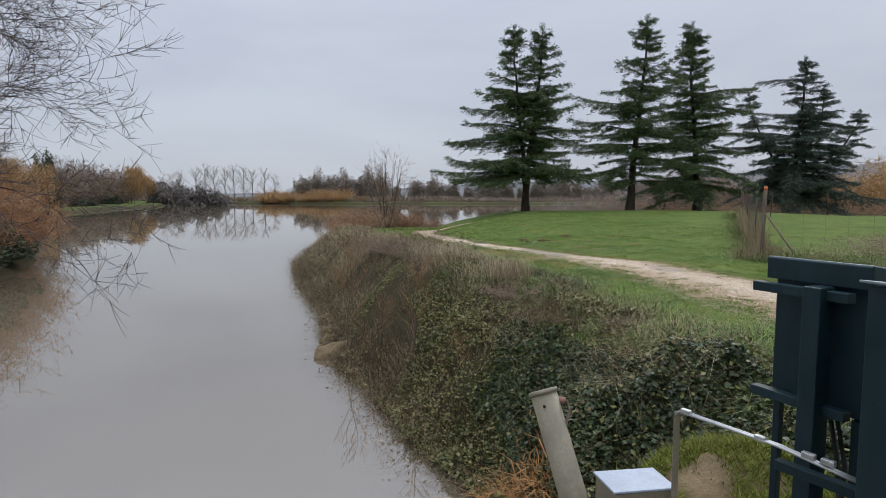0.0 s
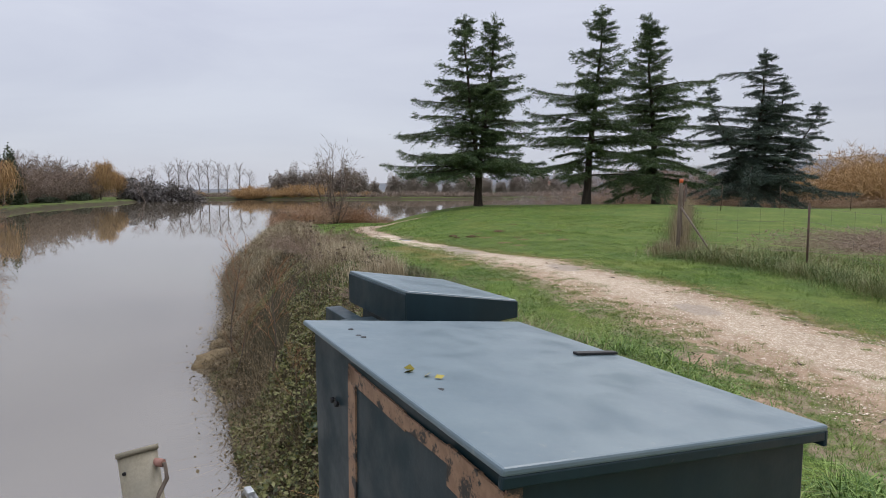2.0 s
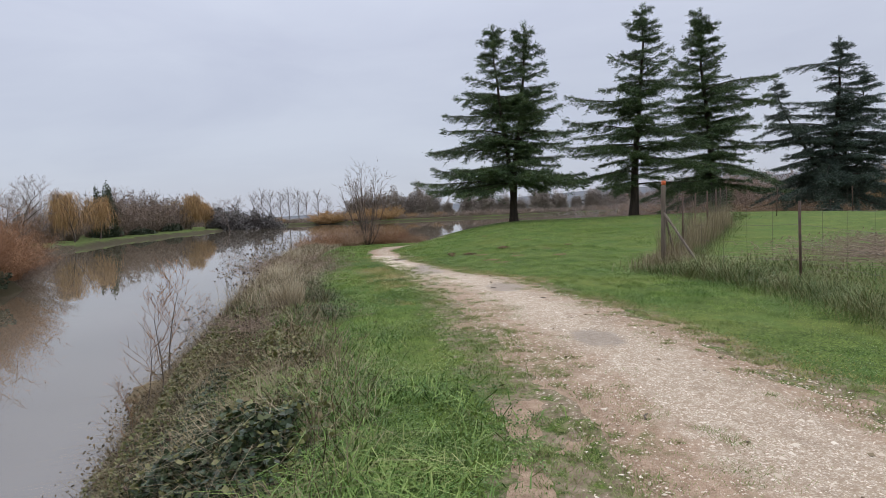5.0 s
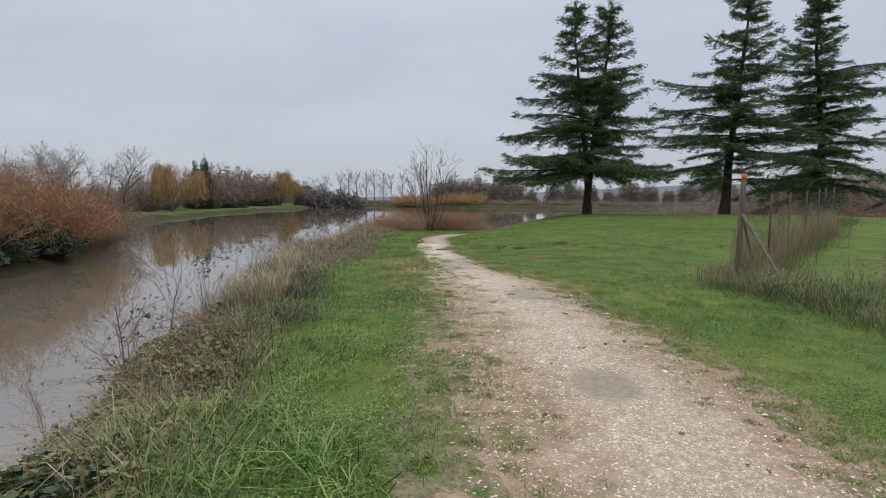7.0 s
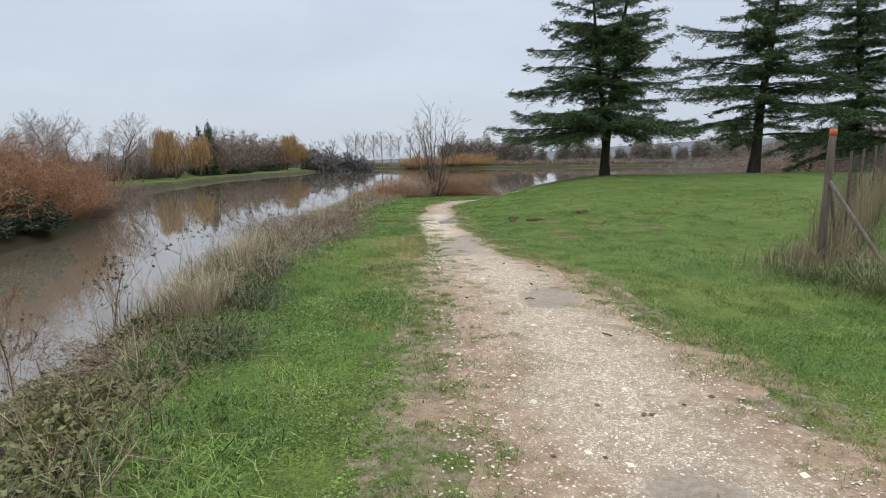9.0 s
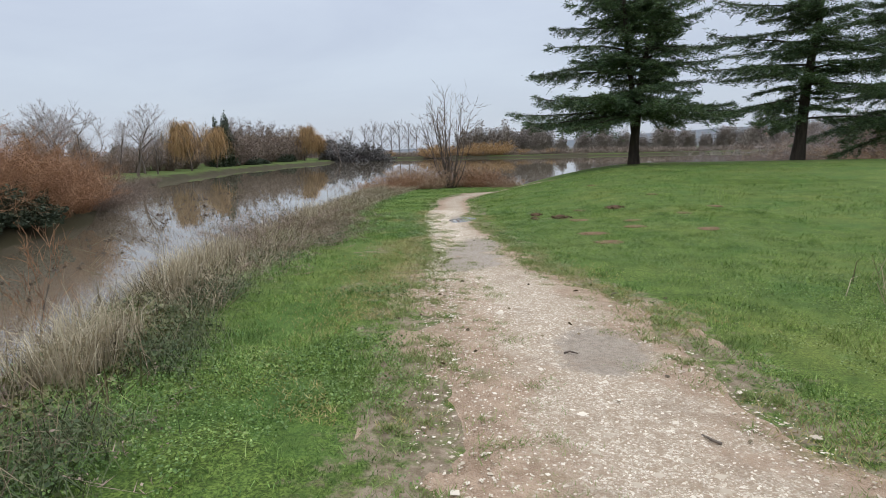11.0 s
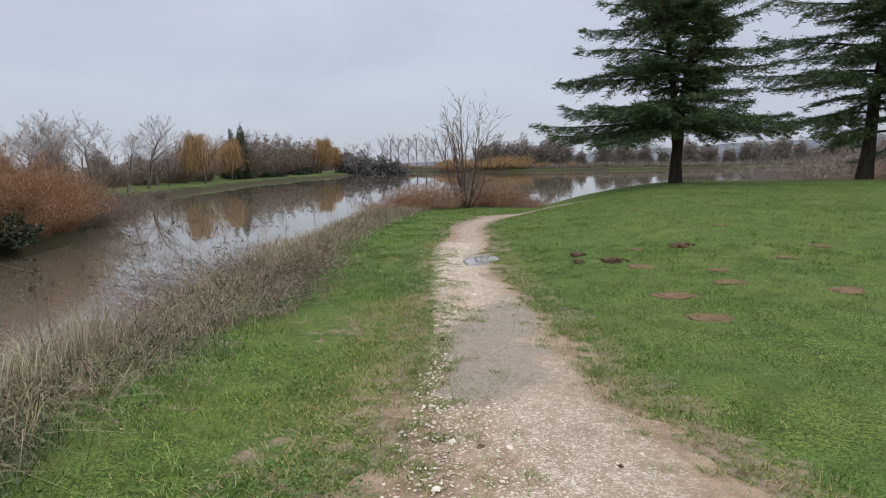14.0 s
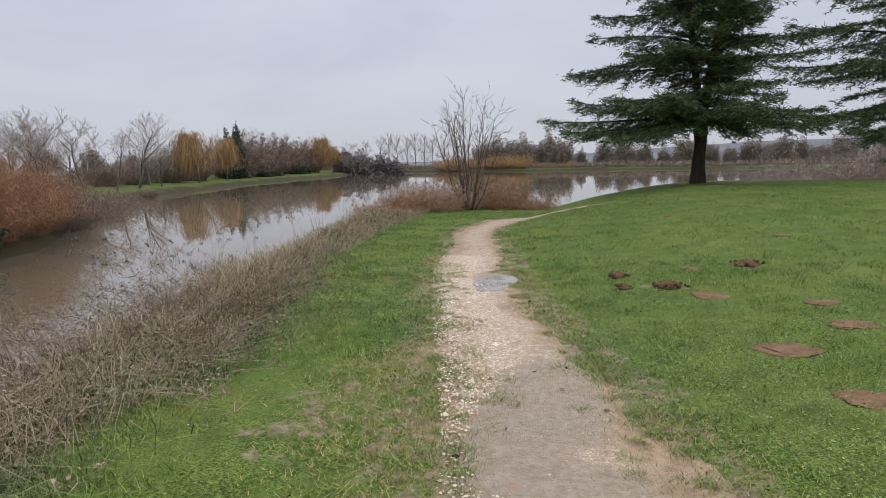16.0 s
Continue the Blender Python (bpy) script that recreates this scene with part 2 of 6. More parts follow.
ORANGE = mottled("faded_orange_paint", (0.75, 0.16, 0.05), (0.55, 0.12, 0.05), 10, 60, 0.6, 0.1)
LAWN = plant("lawn_grass", [(0.032, 0.07, 0.011), (0.115, 0.20, 0.031), (0.27, 0.385, 0.088), (0.42, 0.47, 0.18)], tints=TINTS)
LUSH = plant("lush_grass", [(0.04, 0.085, 0.016), (0.10, 0.185, 0.034), (0.24, 0.34, 0.08), (0.36, 0.35, 0.14)], tints=TINTS[1:])
DRY = plant("dry_grass", [(0.10, 0.078, 0.042), (0.22, 0.17, 0.095), (0.40, 0.33, 0.205), (0.15, 0.15, 0.05)])
DRYDARK = plant("dead_stems", [(0.065, 0.047, 0.025), (0.145, 0.107, 0.056), (0.29, 0.22, 0.125)])
IVY = plant("ivy_leaves", [(0.014, 0.026, 0.009), (0.032, 0.054, 0.018), (0.085, 0.115, 0.046)], 0.5, 0.42, 0.45)
# palest bramble shade stands in for glossy highlights on the leaves
BRAMBLE = plant("bramble_leaves", [(0.018, 0.028, 0.008), (0.055, 0.07, 0.017), (0.145, 0.145, 0.038), (0.23, 0.225, 0.085), (0.135, 0.085, 0.036)], 0.6, 0.5, 0.35)
FERN = plant("dead_fern", [(0.30, 0.15, 0.05), (0.42, 0.22, 0.08), (0.22, 0.10, 0.04)])
REED = plant("russet_reeds", [(0.24, 0.145, 0.085), (0.36, 0.23, 0.14), (0.48, 0.34, 0.22)])
CEDAR = plant("cedar_needles", [(0.027, 0.051, 0.022), (0.064, 0.104, 0.039), (0.135, 0.18, 0.062)], 0.7, 0.6, 0.3)
CEDAR2 = plant("grey_cedar_needles", [(0.03, 0.05, 0.04), (0.064, 0.093, 0.07), (0.12, 0.15, 0.108)], 0.7, 0.6, 0.3)
BARK = mottled("dark_bark", (0.065, 0.05, 0.038), (0.035, 0.028, 0.022), 3, 25, 0.95, 0.8, 0.2, 0.0, 0.03, (2, 2, 0.4))
BAREBARK = mottled("grey_brown_bark", (0.16, 0.125, 0.10), (0.10, 0.08, 0.065), 3, 25, 0.95, 0.6, 0.2, 0.0, 0.02, (2, 2, 0.4))
# distance haze is put into TWIG, BRUSH, PINE and WOODS as lighter colour
TWIG = plant("grey_twigs", [(0.20, 0.165, 0.145), (0.29, 0.24, 0.215), (0.37, 0.31, 0.28)])
TWIGRED = plant("russet_twigs", [(0.15, 0.078, 0.042), (0.28, 0.145, 0.07), (0.42, 0.24, 0.125)])
WILLOW = plant("golden_willow_strands", [(0.26, 0.15, 0.062), (0.39, 0.24, 0.10), (0.50, 0.33, 0.16)])
BRUSH = plant("brown_brush", [(0.19, 0.14, 0.105), (0.30, 0.215, 0.16), (0.40, 0.30, 0.22)])
DARKBRUSH = plant("dark_brown_brush", [(0.10, 0.075, 0.055), (0.18, 0.13, 0.095), (0.28, 0.205, 0.15)])
DARKTHICKET = plant("dark_grey_brush", [(0.11, 0.10, 0.095), (0.16, 0.145, 0.13), (0.20, 0.175, 0.155)])
PINE = plant("dark_evergreen_leaves", [(0.028, 0.04, 0.022), (0.055, 0.07, 0.04), (0.10, 0.115, 0.065)])
WOODS = plant("hazy_winter_woodland", [(0.19, 0.16, 0.135), (0.28, 0.225, 0.185), (0.22, 0.205, 0.15)])
# blue-grey of the woods on the hills is haze painted into the colour
HILLS = mottled("hazy_wooded_hill", (0.17, 0.18, 0.19), (0.21, 0.21, 0.21), 0.01, 0.06, 1.0, 0.0, 0.0)
SEED = plant("seed_heads", [(0.06, 0.04, 0.03), (0.12, 0.08, 0.05)])
PLASTER = mottled("cream_render", (0.62, 0.54, 0.44), (0.55, 0.47, 0.38), 0.5, 6, 0.9, 0.1)
TILE = mottled("orange_roof_tiles", (0.42, 0.17, 0.09), (0.32, 0.13, 0.08), 0.8, 8, 0.9, 0.2)
GLASS = mottled("dark_window_glass", (0.03, 0.035, 0.04), (0.04, 0.045, 0.05), 1, 5, 0.1, 0.0, 0.5)
EARTH = mottled("fresh_molehill_earth", (0.15, 0.085, 0.05), (0.085, 0.05, 0.032), 8, 45, 0.95, 0.8, 0.1, 0.0, 0.02)
EARTHPALE = mottled("trampled_molehill_earth", (0.25, 0.155, 0.088), (0.17, 0.105, 0.06), 8, 45, 0.95, 0.8, 0.1, 0.0, 0.02)
HERB = plant("broad_weeds", [(0.035, 0.075, 0.014), (0.13, 0.215, 0.04), (0.33, 0.42, 0.11)], 0.6, 0.5, 0.35, TINTS)
STONES = plant("gravel_stones", [(0.38, 0.30, 0.21), (0.57, 0.47, 0.35), (0.78, 0.695, 0.56)], 0.3, 0.85, 0.2)


# ---------------------------------------------------------------- builders
def thing(name, place, label, category, group="", turn=0.0):
    ob = new(name)
    ob.empty_display_size = 0.1
    ob.matrix_basis = pose(*place, 0, 0, turn)
    return tagged(ob, label, category, group)


def from_arrays(name, verts, tris=None, quads=None, smooth=False):
    me = bpy.data.meshes.new(name)
    verts = np.asarray(verts, np.float32).reshape(-1, 3)
    loops, starts, at = [], [], 0
    for faces, n in ((tris, 3), (quads, 4)):
        if faces is not None and len(faces):
            faces = np.asarray(faces, np.int32).reshape(-1, n)
            loops.append(faces.ravel())
            starts.append(at + np.arange(len(faces)) * n)
            at += faces.size
    loops, starts = np.concatenate(loops), np.concatenate(starts).astype(np.int32)
    me.vertices.add(len(verts))
    me.vertices.foreach_set("co", verts.ravel())
    me.loops.add(len(loops))
    me.loops.foreach_set("vertex_index", loops)
    me.polygons.add(len(starts))
    me.polygons.foreach_set("loop_start", starts)
    if smooth:
        me.polygons.foreach_set("use_smooth", np.ones(len(starts), bool))
    me.update(calc_edges=True)
    return me


def part(name, data, material, parent=None, label=""):
    """Links a mesh or a bmesh as one object, under a thing or a part where one is given."""
    if isinstance(data, bmesh.types.BMesh):
        me = bpy.data.meshes.new(name)
        data.to_mesh(me)
        data.free()
    else:
        me = data
    if not me.materials:
        me.materials.append(material)
    ob = new(name, me)
    ob.parent = parent
    return tagged(ob, label)


def box(size, place=(0, 0, 0), bevel=0.004, turn=(0, 0, 0), bm=None):
    bm = bm or bmesh.new()
    made = bmesh.ops.create_cube(bm, size=1.0, matrix=pose(*place, *turn) @ Matrix.Diagonal((*size, 1)))
    if bevel:
        edges = list({e for v in made["verts"] for e in v.link_edges})
        bmesh.ops.bevel(bm, geom=edges, offset=bevel, segments=2, affect="EDGES", profile=0.5)
    return bm


def tube(points, radius, sides=10, bm=None, cap=True):
    """A round bar along points; radius is one number or one for each point."""
    bm = bm or bmesh.new()
    pts = [Vector(p) for p in points]
    radii = radius if isinstance(radius, (list, tuple)) else [radius] * len(pts)
    rings = []
    for i, p in enumerate(pts):
        way = (pts[min(i + 1, len(pts) - 1)] - pts[max(i - 1, 0)]).normalized()
        q = way.to_track_quat("Z", "Y")
        rings.append([bm.verts.new(p + q @ Vector((radii[i] * math.cos(a * 2 * math.pi / sides), radii[i] * math.sin(a * 2 * math.pi / sides), 0))) for a in range(sides)])
    for r0, r1 in zip(rings, rings[1:]):
        for a in range(sides):
            f = bm.faces.new((r0[a], r0[(a + 1) % sides], r1[(a + 1) % sides], r1[a]))
            f.smooth = True
    if cap:
        bm.faces.new(rings[0][::-1])
        bm.faces.new(rings[-1])
    return bm


RNG = np.random.default_rng(7)
LATTICE = RNG.random((256, 256))


def field(x, y, size, octaves=3):
    """Smooth noise from -1 to 1 whose largest features are size metres across."""
    total, amp, norm = 0.0, 1.0, 0.0
    for o in range(octaves):
        u, v = np.asarray(x) / size + 17.3 * o, np.asarray(y) / size + 5.1 * o
        i, j = np.floor(u).astype(int), np.floor(v).astype(int)
        a, b = u - i, v - j
        a, b = a * a * (3 - 2 * a), b * b * (3 - 2 * b)
        g = lambda p, q: LATTICE[p % 256, q % 256]
        total = total + amp * ((g(i, j) * (1 - a) + g(i + 1, j) * a) * (1 - b) + (g(i, j + 1) * (1 - a) + g(i + 1, j + 1) * a) * b)
        norm += amp
        amp, size = amp * 0.5, size * 0.5
    return 2 * total / norm - 1


def ease(t):
    t = np.clip(t, 0, 1)
    return t * t * (3 - 2 * t)


# ---------------------------------------------------------------- lie of the land
WATER_Z = -2.3
SHORE = np.array([(-9, 1.3), (1.7, 1.3), (1.9, 3.2), (1.5, 5.0), (0.8, 7.4), (-0.2, 9.1), (-1.1, 11.4), (-2.1, 13.3), (-2.9, 16), (-3.6, 18.9),
                  (-6.2, 26.3), (-8.3, 34), (-8.6, 40), (-6.2, 43.2), (-2, 43.8), (4, 45.2), (9, 48.2), (16, 55.5), (24, 68), (30, 90), (36, 118), (60, 255), (-60, 262),
                  (-122, 284), (-118, 244), (-104, 224), (-98, 206), (-92, 172), (-82, 132), (-68, 98), (-57, 76), (-47, 58), (-34, 45), (-24.5, 35.5), (-20.5, 27), (-17.5, 20), (-13, 13), (-9.6, 7.5)])
EDGE_Y = [2, 4.8, 6.8, 8.6, 10.9, 12.7, 14.4, 16.4, 18.3, 22, 28.4, 31.8, 36, 44]
EDGE_X = [3.9, 3.9, 3.75, 3.05, 2.2, 1.5, 0.6, 0.1, -0.3, -1.8, -3.5, -4.1, -5.0, -5.5]
TRAIL_Y = [-8, 0, 3, 4.8, 6.5, 8, 10, 12, 13.1, 14.5, 16, 17, 18.4, 20, 22, 23.5, 25.7, 29.2, 31.2, 33.2, 34.6, 35.4]
TRAIL_L = [6.2, 5.2, 5.0, 5.1, 5.2, 4.8, 4.3, 3.7, 3.3, 2.85, 2.5, 2.3, 1.8, 1.2, 0.5, 0.0, -0.45, -1.45, -1.6, -1.6, -1.1, 0.2]
TRAIL_R = [13.5, 11.5, 10.3, 9.3, 8.5, 7.9, 7.1, 6.3, 5.8, 5.3, 4.4, 3.8, 3.4, 2.7, 1.95, 1.5, 0.9, -0.15, -0.4, -0.2, 0.8, 2.6]


def shore_distance(x, y):
    """Metres from the water's edge: positive on land, negative on the water."""
    x, y = np.asarray(x, float).ravel(), np.asarray(y, float).ravel()
    best, inside = np.full(x.shape, 1e9), np.zeros(x.shape, bool)
    for (ax, ay), (bx, by) in zip(SHORE, np.roll(SHORE, -1, 0)):
        dx, dy = bx - ax, by - ay
        t = np.clip(((x - ax) * dx + (y - ay) * dy) / (dx * dx + dy * dy), 0, 1)
        best = np.minimum(best, np.hypot(x - ax - t * dx, y - ay - t * dy))
        if ay != by:
            inside ^= ((ay > y) != (by > y)) & (x < dx * (y - ay) / dy + ax)
    return np.where(inside, -best, best)


def trail(y):
    return np.interp(y, TRAIL_Y, TRAIL_L), np.interp(y, TRAIL_Y, TRAIL_R)


def bank_edge(y):
    return np.interp(y, EDGE_Y, EDGE_X)


def land(x, y):
    """Height of the ground."""
    x, y = np.asarray(x, float), np.asarray(y, float)
    shape = x.shape
    d = shore_distance(x, y).reshape(shape)
    left, right = trail(y)
    top = np.interp(y, [-5, 2, 5.5, 11, 14, 18.5, 23, 29, 35, 40, 45], [-0.05, -0.2, -0.33, -0.08, -0.02, -0.14, -0.25, -0.36, -0.47, -0.55, -0.6])
    brow = np.where(y < 31, right, np.interp(y, [31, 36, 45, 60], [-0.4, -0.3, -0.3, -1.5]))
    mound = 1.08 * (1 - (1 - np.clip((x - brow) / 6.0, 0, 1)) ** 1.5) * np.exp(-((y - 42) / 16.5) ** 2) * (1 - 0.5 * ease((x - 16) / 20))
    near = top + mound - 0.12 * np.exp(-((x - 9) / 2.5) ** 2) * (y < 30)
    far = WATER_Z + 0.75 + 0.6 * ease((d - 3) / 30)
    side = ease((-x - 9.5) / 2.5) * (y > 1.3)
    side = np.maximum(side, ease((y - 55) / 12) * (1 - ease((x - 18) / 8) * (1 - ease((y - 80) / 40))))
    top = near * (1 - side) + far * side
    width = 2.5 * (1 - side) + 1.2 * side
    up = np.clip(d / width, 0, 1)
    rise = 1 - (1 - up) ** 1.6
    z = np.where(d > 0, WATER_Z + (top - WATER_Z) * rise, WATER_Z + np.maximum(d * 0.6, -1.2))
    wild = (x < bank_edge(y)) & (d > 0) & (d < 6)
    z = z + np.where(wild, (0.20 * field(x, y, 1.5, 3) + 0.08) * ease(d / 0.8) * ease((bank_edge(y) - x) / 0.6), 0.0)
    return z + 0.018 * field(x, y, 1.3, 2) * (d > 1)


def steps(*runs):
    out = [np.arange(a, b, s) for a, b, s in runs]
    return np.unique(np.round(np.concatenate(out), 4))


def sheet(name, xs, ys, height, material, label, category, attributes=()):
    X, Y = np.meshgrid(xs, ys)
    Z = height(X, Y)
    n, m = len(xs), len(ys)
    i = (np.arange(m - 1)[:, None] * n + np.arange(n - 1)[None]).ravel()
    me = from_arrays(name, np.stack([X, Y, Z], -1), None, np.stack([i, i + 1, i + n + 1, i + n], -1), True)
    for key, f in attributes:
        me.attributes.new(key, "FLOAT", "POINT").data.foreach_set("value", np.asarray(f(X, Y), np.float32).ravel())
    return tagged(part(name, me, material), label, category, kind="structure")


MUD = [(4.95, 13.0, 0.42, 0.6), (6.0, 9.3, 0.4, 0.45), (2.75, 17.8, 0.5, 1.5), (3.1, 16.4, 0.5, 1.0), (1.35, 22.9, 0.5, 0.8)]
WORN = [(1.4, 17.7, 0.7, 1.5), (3.7, 22.2, 0.6, 0.2), (4.3, 21.7, 0.45, 0.25), (4.6, 19.7, 0.35, 0.3), (5.3, 21.5, 0.4, 0.25), (5.3, 20.6, 0.4, 0.25), (4.9, 18.6, 0.4, 0.3),
        (4.9, 23.7, 0.4, 0.3), (6.6, 20.3, 0.4, 0.2), (2.2, 14.6, 0.4, 0.9), (2.45, 15.6, 0.3, 0.7)]


def blots(spots, x, y):
    total = np.zeros(np.shape(x))
    for a, b, u, v in spots:
        total = np.maximum(total, np.exp(-(((x - a) / u) ** 2 + ((y - b) / v) ** 2)))
    return total


def worn(x, y):
    left, right = trail(y)
    out = np.maximum(left - x, x - right)
    return np.maximum(np.where(y < 35, 0.62 * (1 - ease(out / 0.9)), 0), 0.55 * blots(WORN, x, y)) * (shore_distance(x, y).reshape(np.shape(x)) > 1)


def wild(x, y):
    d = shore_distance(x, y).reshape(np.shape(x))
    # bank strip whose ground colour is darkened for shade under the plants
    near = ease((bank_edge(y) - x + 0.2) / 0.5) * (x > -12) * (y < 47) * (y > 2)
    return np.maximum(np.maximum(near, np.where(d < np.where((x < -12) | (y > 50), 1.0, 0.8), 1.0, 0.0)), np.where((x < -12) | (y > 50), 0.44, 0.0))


xs = steps((-1600, -200, 100), (-200, -40, 2.5), (-40, -10, 1.2), (-10, -4, 0.4), (-4, 11, 0.14), (11, 20, 0.5), (20, 60, 2), (60, 200, 12), (200, 1700, 100))
ys = steps((-600, -40, 60), (-40, -4, 4), (-4, 2, 0.5), (2, 30, 0.14), (30, 44, 0.3), (44, 70, 1), (70, 320, 2.5), (320, 2100, 100))
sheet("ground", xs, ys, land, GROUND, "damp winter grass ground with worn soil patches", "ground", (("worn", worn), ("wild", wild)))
me = from_arrays("water", [(-400, 1.0, WATER_Z), (300, 1.0, WATER_Z), (300, 420, WATER_Z), (-400, 420, WATER_Z)], None, [(0, 1, 2, 3)])
tagged(part("water", me, WATER), "still brown lake water mirroring the overcast sky", "water", kind="structure")


def build_path():
    rows_y, across = np.arange(-6, 35.35, 0.07), np.linspace(-1.12, 1.12, 91)
    A, Y = np.meshgrid(across, rows_y)
    left, right = trail(Y)
    X = (left + right) / 2 + A * (right - left) / 2
    inner = np.clip((1.02 - np.abs(A)) / 0.5, 0, 1)
    rag = 0.022 * inner + (1 - inner) * (-0.022 + 0.075 * field(X, Y, 0.5, 4))
    Z = land(X, Y) + np.clip(rag, -0.05, 0.022)
    n, m = len(across), len(rows_y)
    i = (np.arange(m - 1)[:, None] * n + np.arange(n - 1)[None]).ravel()
    me = from_arrays("path", np.stack([X, Y, Z], -1), None, np.stack([i, i + 1, i + n + 1, i + n], -1), True)
    me.attributes.new("across", "FLOAT", "POINT").data.foreach_set("value", np.abs(A * 1.0 - 0.12).astype(np.float32).ravel())
    me.attributes.new("mud", "FLOAT", "POINT").data.foreach_set("value", blots(MUD, X, Y).astype(np.float32).ravel())
    tagged(part("path", me, PATH), "pale limestone gravel footpath with muddy patches", "path", kind="structure")


build_path()


# ---------------------------------------------------------------- plants: parts in bulk
def unit(v):
    return v / np.maximum(np.linalg.norm(v, axis=-1, keepdims=True), 1e-9)


def blades(base, height, width, lean=0.5, joints=1, rng=RNG):
    """Grass blades at the base points: triangles, or with a bend where joints is 2."""
    n = len(base)
    a = rng.random(n) * 2 * np.pi
    side = np.stack([np.cos(a), np.sin(a), np.zeros(n)], -1) * np.asarray(width).reshape(-1, 1) * 0.5
    b = rng.random(n) * 2 * np.pi
    tilt = np.stack([np.cos(b), np.sin(b), np.zeros(n)], -1) * (np.asarray(height) * lean * rng.random(n) ** 0.7).reshape(-1, 1)
    up = np.zeros((n, 3))
    up[:, 2] = height
    if joints == 1:
        v = np.stack([base - side, base + side, base + tilt + up * 0.9], 1)
        return v.reshape(-1, 3), np.arange(n * 3).reshape(-1, 3), None
    mid = base + tilt * 0.35 + up * 0.6
    tip = base + tilt * 1.25 + up * (1.0 - 0.5 * np.clip(np.linalg.norm(tilt, axis=1, keepdims=True) / np.asarray(height).reshape(-1, 1), 0, 1))
    v = np.stack([base - side, base + side, mid + side * 0.7, mid - side * 0.7, tip], 1)
    i = np.arange(n)[:, None] * 5
    return v.reshape(-1, 3), i + np.array([[3, 2, 4]]), i + np.array([[0, 1, 2, 3]])


def leaves(place, size, rng=RNG, flat=0.5):
    """Folded pointed leaves of four corners, facing every way."""
    n = len(place)
    way = unit(rng.normal(size=(n, 3)) * np.array([1, 1, flat]))
    side = unit(np.cross(way, unit(rng.normal(size=(n, 3)) + np.array([0, 0, 1.2])))) 
    s = np.asarray(size).reshape(-1, 1)
    v = np.stack([place - way * s * 0.5, place + side * s * 0.36 + way * s * 0.05, place + way * s * 0.55, place - side * s * 0.36 + way * s * 0.05], 1)
    i = np.arange(n)[:, None] * 4
    return v.reshape(-1, 3), np.concatenate([i + np.array([[0, 1, 2]]), i + np.array([[0, 2, 3]])]), None


def prisms(p0, p1, r0, r1, sides=3):
    """Tapered bars from p0 to p1."""
    p0, p1 = np.asarray(p0, float), np.asarray(p1, float)
    n = len(p0)
    way = unit(p1 - p0)
    ref = np.where(np.abs(way[:, 2:3]) > 0.9, np.array([[1.0, 0, 0]]), np.array([[0, 0, 1.0]]))
    u = unit(np.cross(way, ref))
    w = np.cross(way, u)
    rings = []
    for p, r in ((p0, r0), (p1, r1)):
        for k in range(sides):
            c, s = math.cos(2 * math.pi * k / sides), math.sin(2 * math.pi * k / sides)
            rings.append(p + (u * c + w * s) * np.asarray(r).reshape(-1, 1))
    v = np.stack(rings, 1)
    i = np.arange(n)[:, None] * 2 * sides
    q = np.concatenate([i + np.array([[k, (k + 1) % sides, sides + (k + 1) % sides, sides + k]]) for k in range(sides)])
    return v.reshape(-1, 3), None, q


def slivers(p0, p1, width, rng=RNG):
    """Fine twigs: one long triangle each."""
    n = len(p0)
    side = unit(np.cross(p1 - p0, rng.normal(size=(n, 3)))) * np.asarray(width).reshape(-1, 1) * 0.5
    v = np.stack([p0 - side, p0 + side, p1], 1).reshape(-1, 3)
    return v, np.arange(n * 3).reshape(-1, 3), None


def merge(*sets):
    vs, ts, qs, at = [], [], [], 0
    for v, t, q in sets:
        vs.append(v)
        if t is not None:
            ts.append(t + at)
        if q is not None:
            qs.append(q + at)
        at += len(v)
    return np.concatenate(vs), (np.concatenate(ts) if ts else None), (np.concatenate(qs) if qs else None)


def stuff(name, arrays, material, label, category):
    ob = part(name, from_arrays(name, *arrays), material)
    return tagged(ob, label, category, kind="stuff")


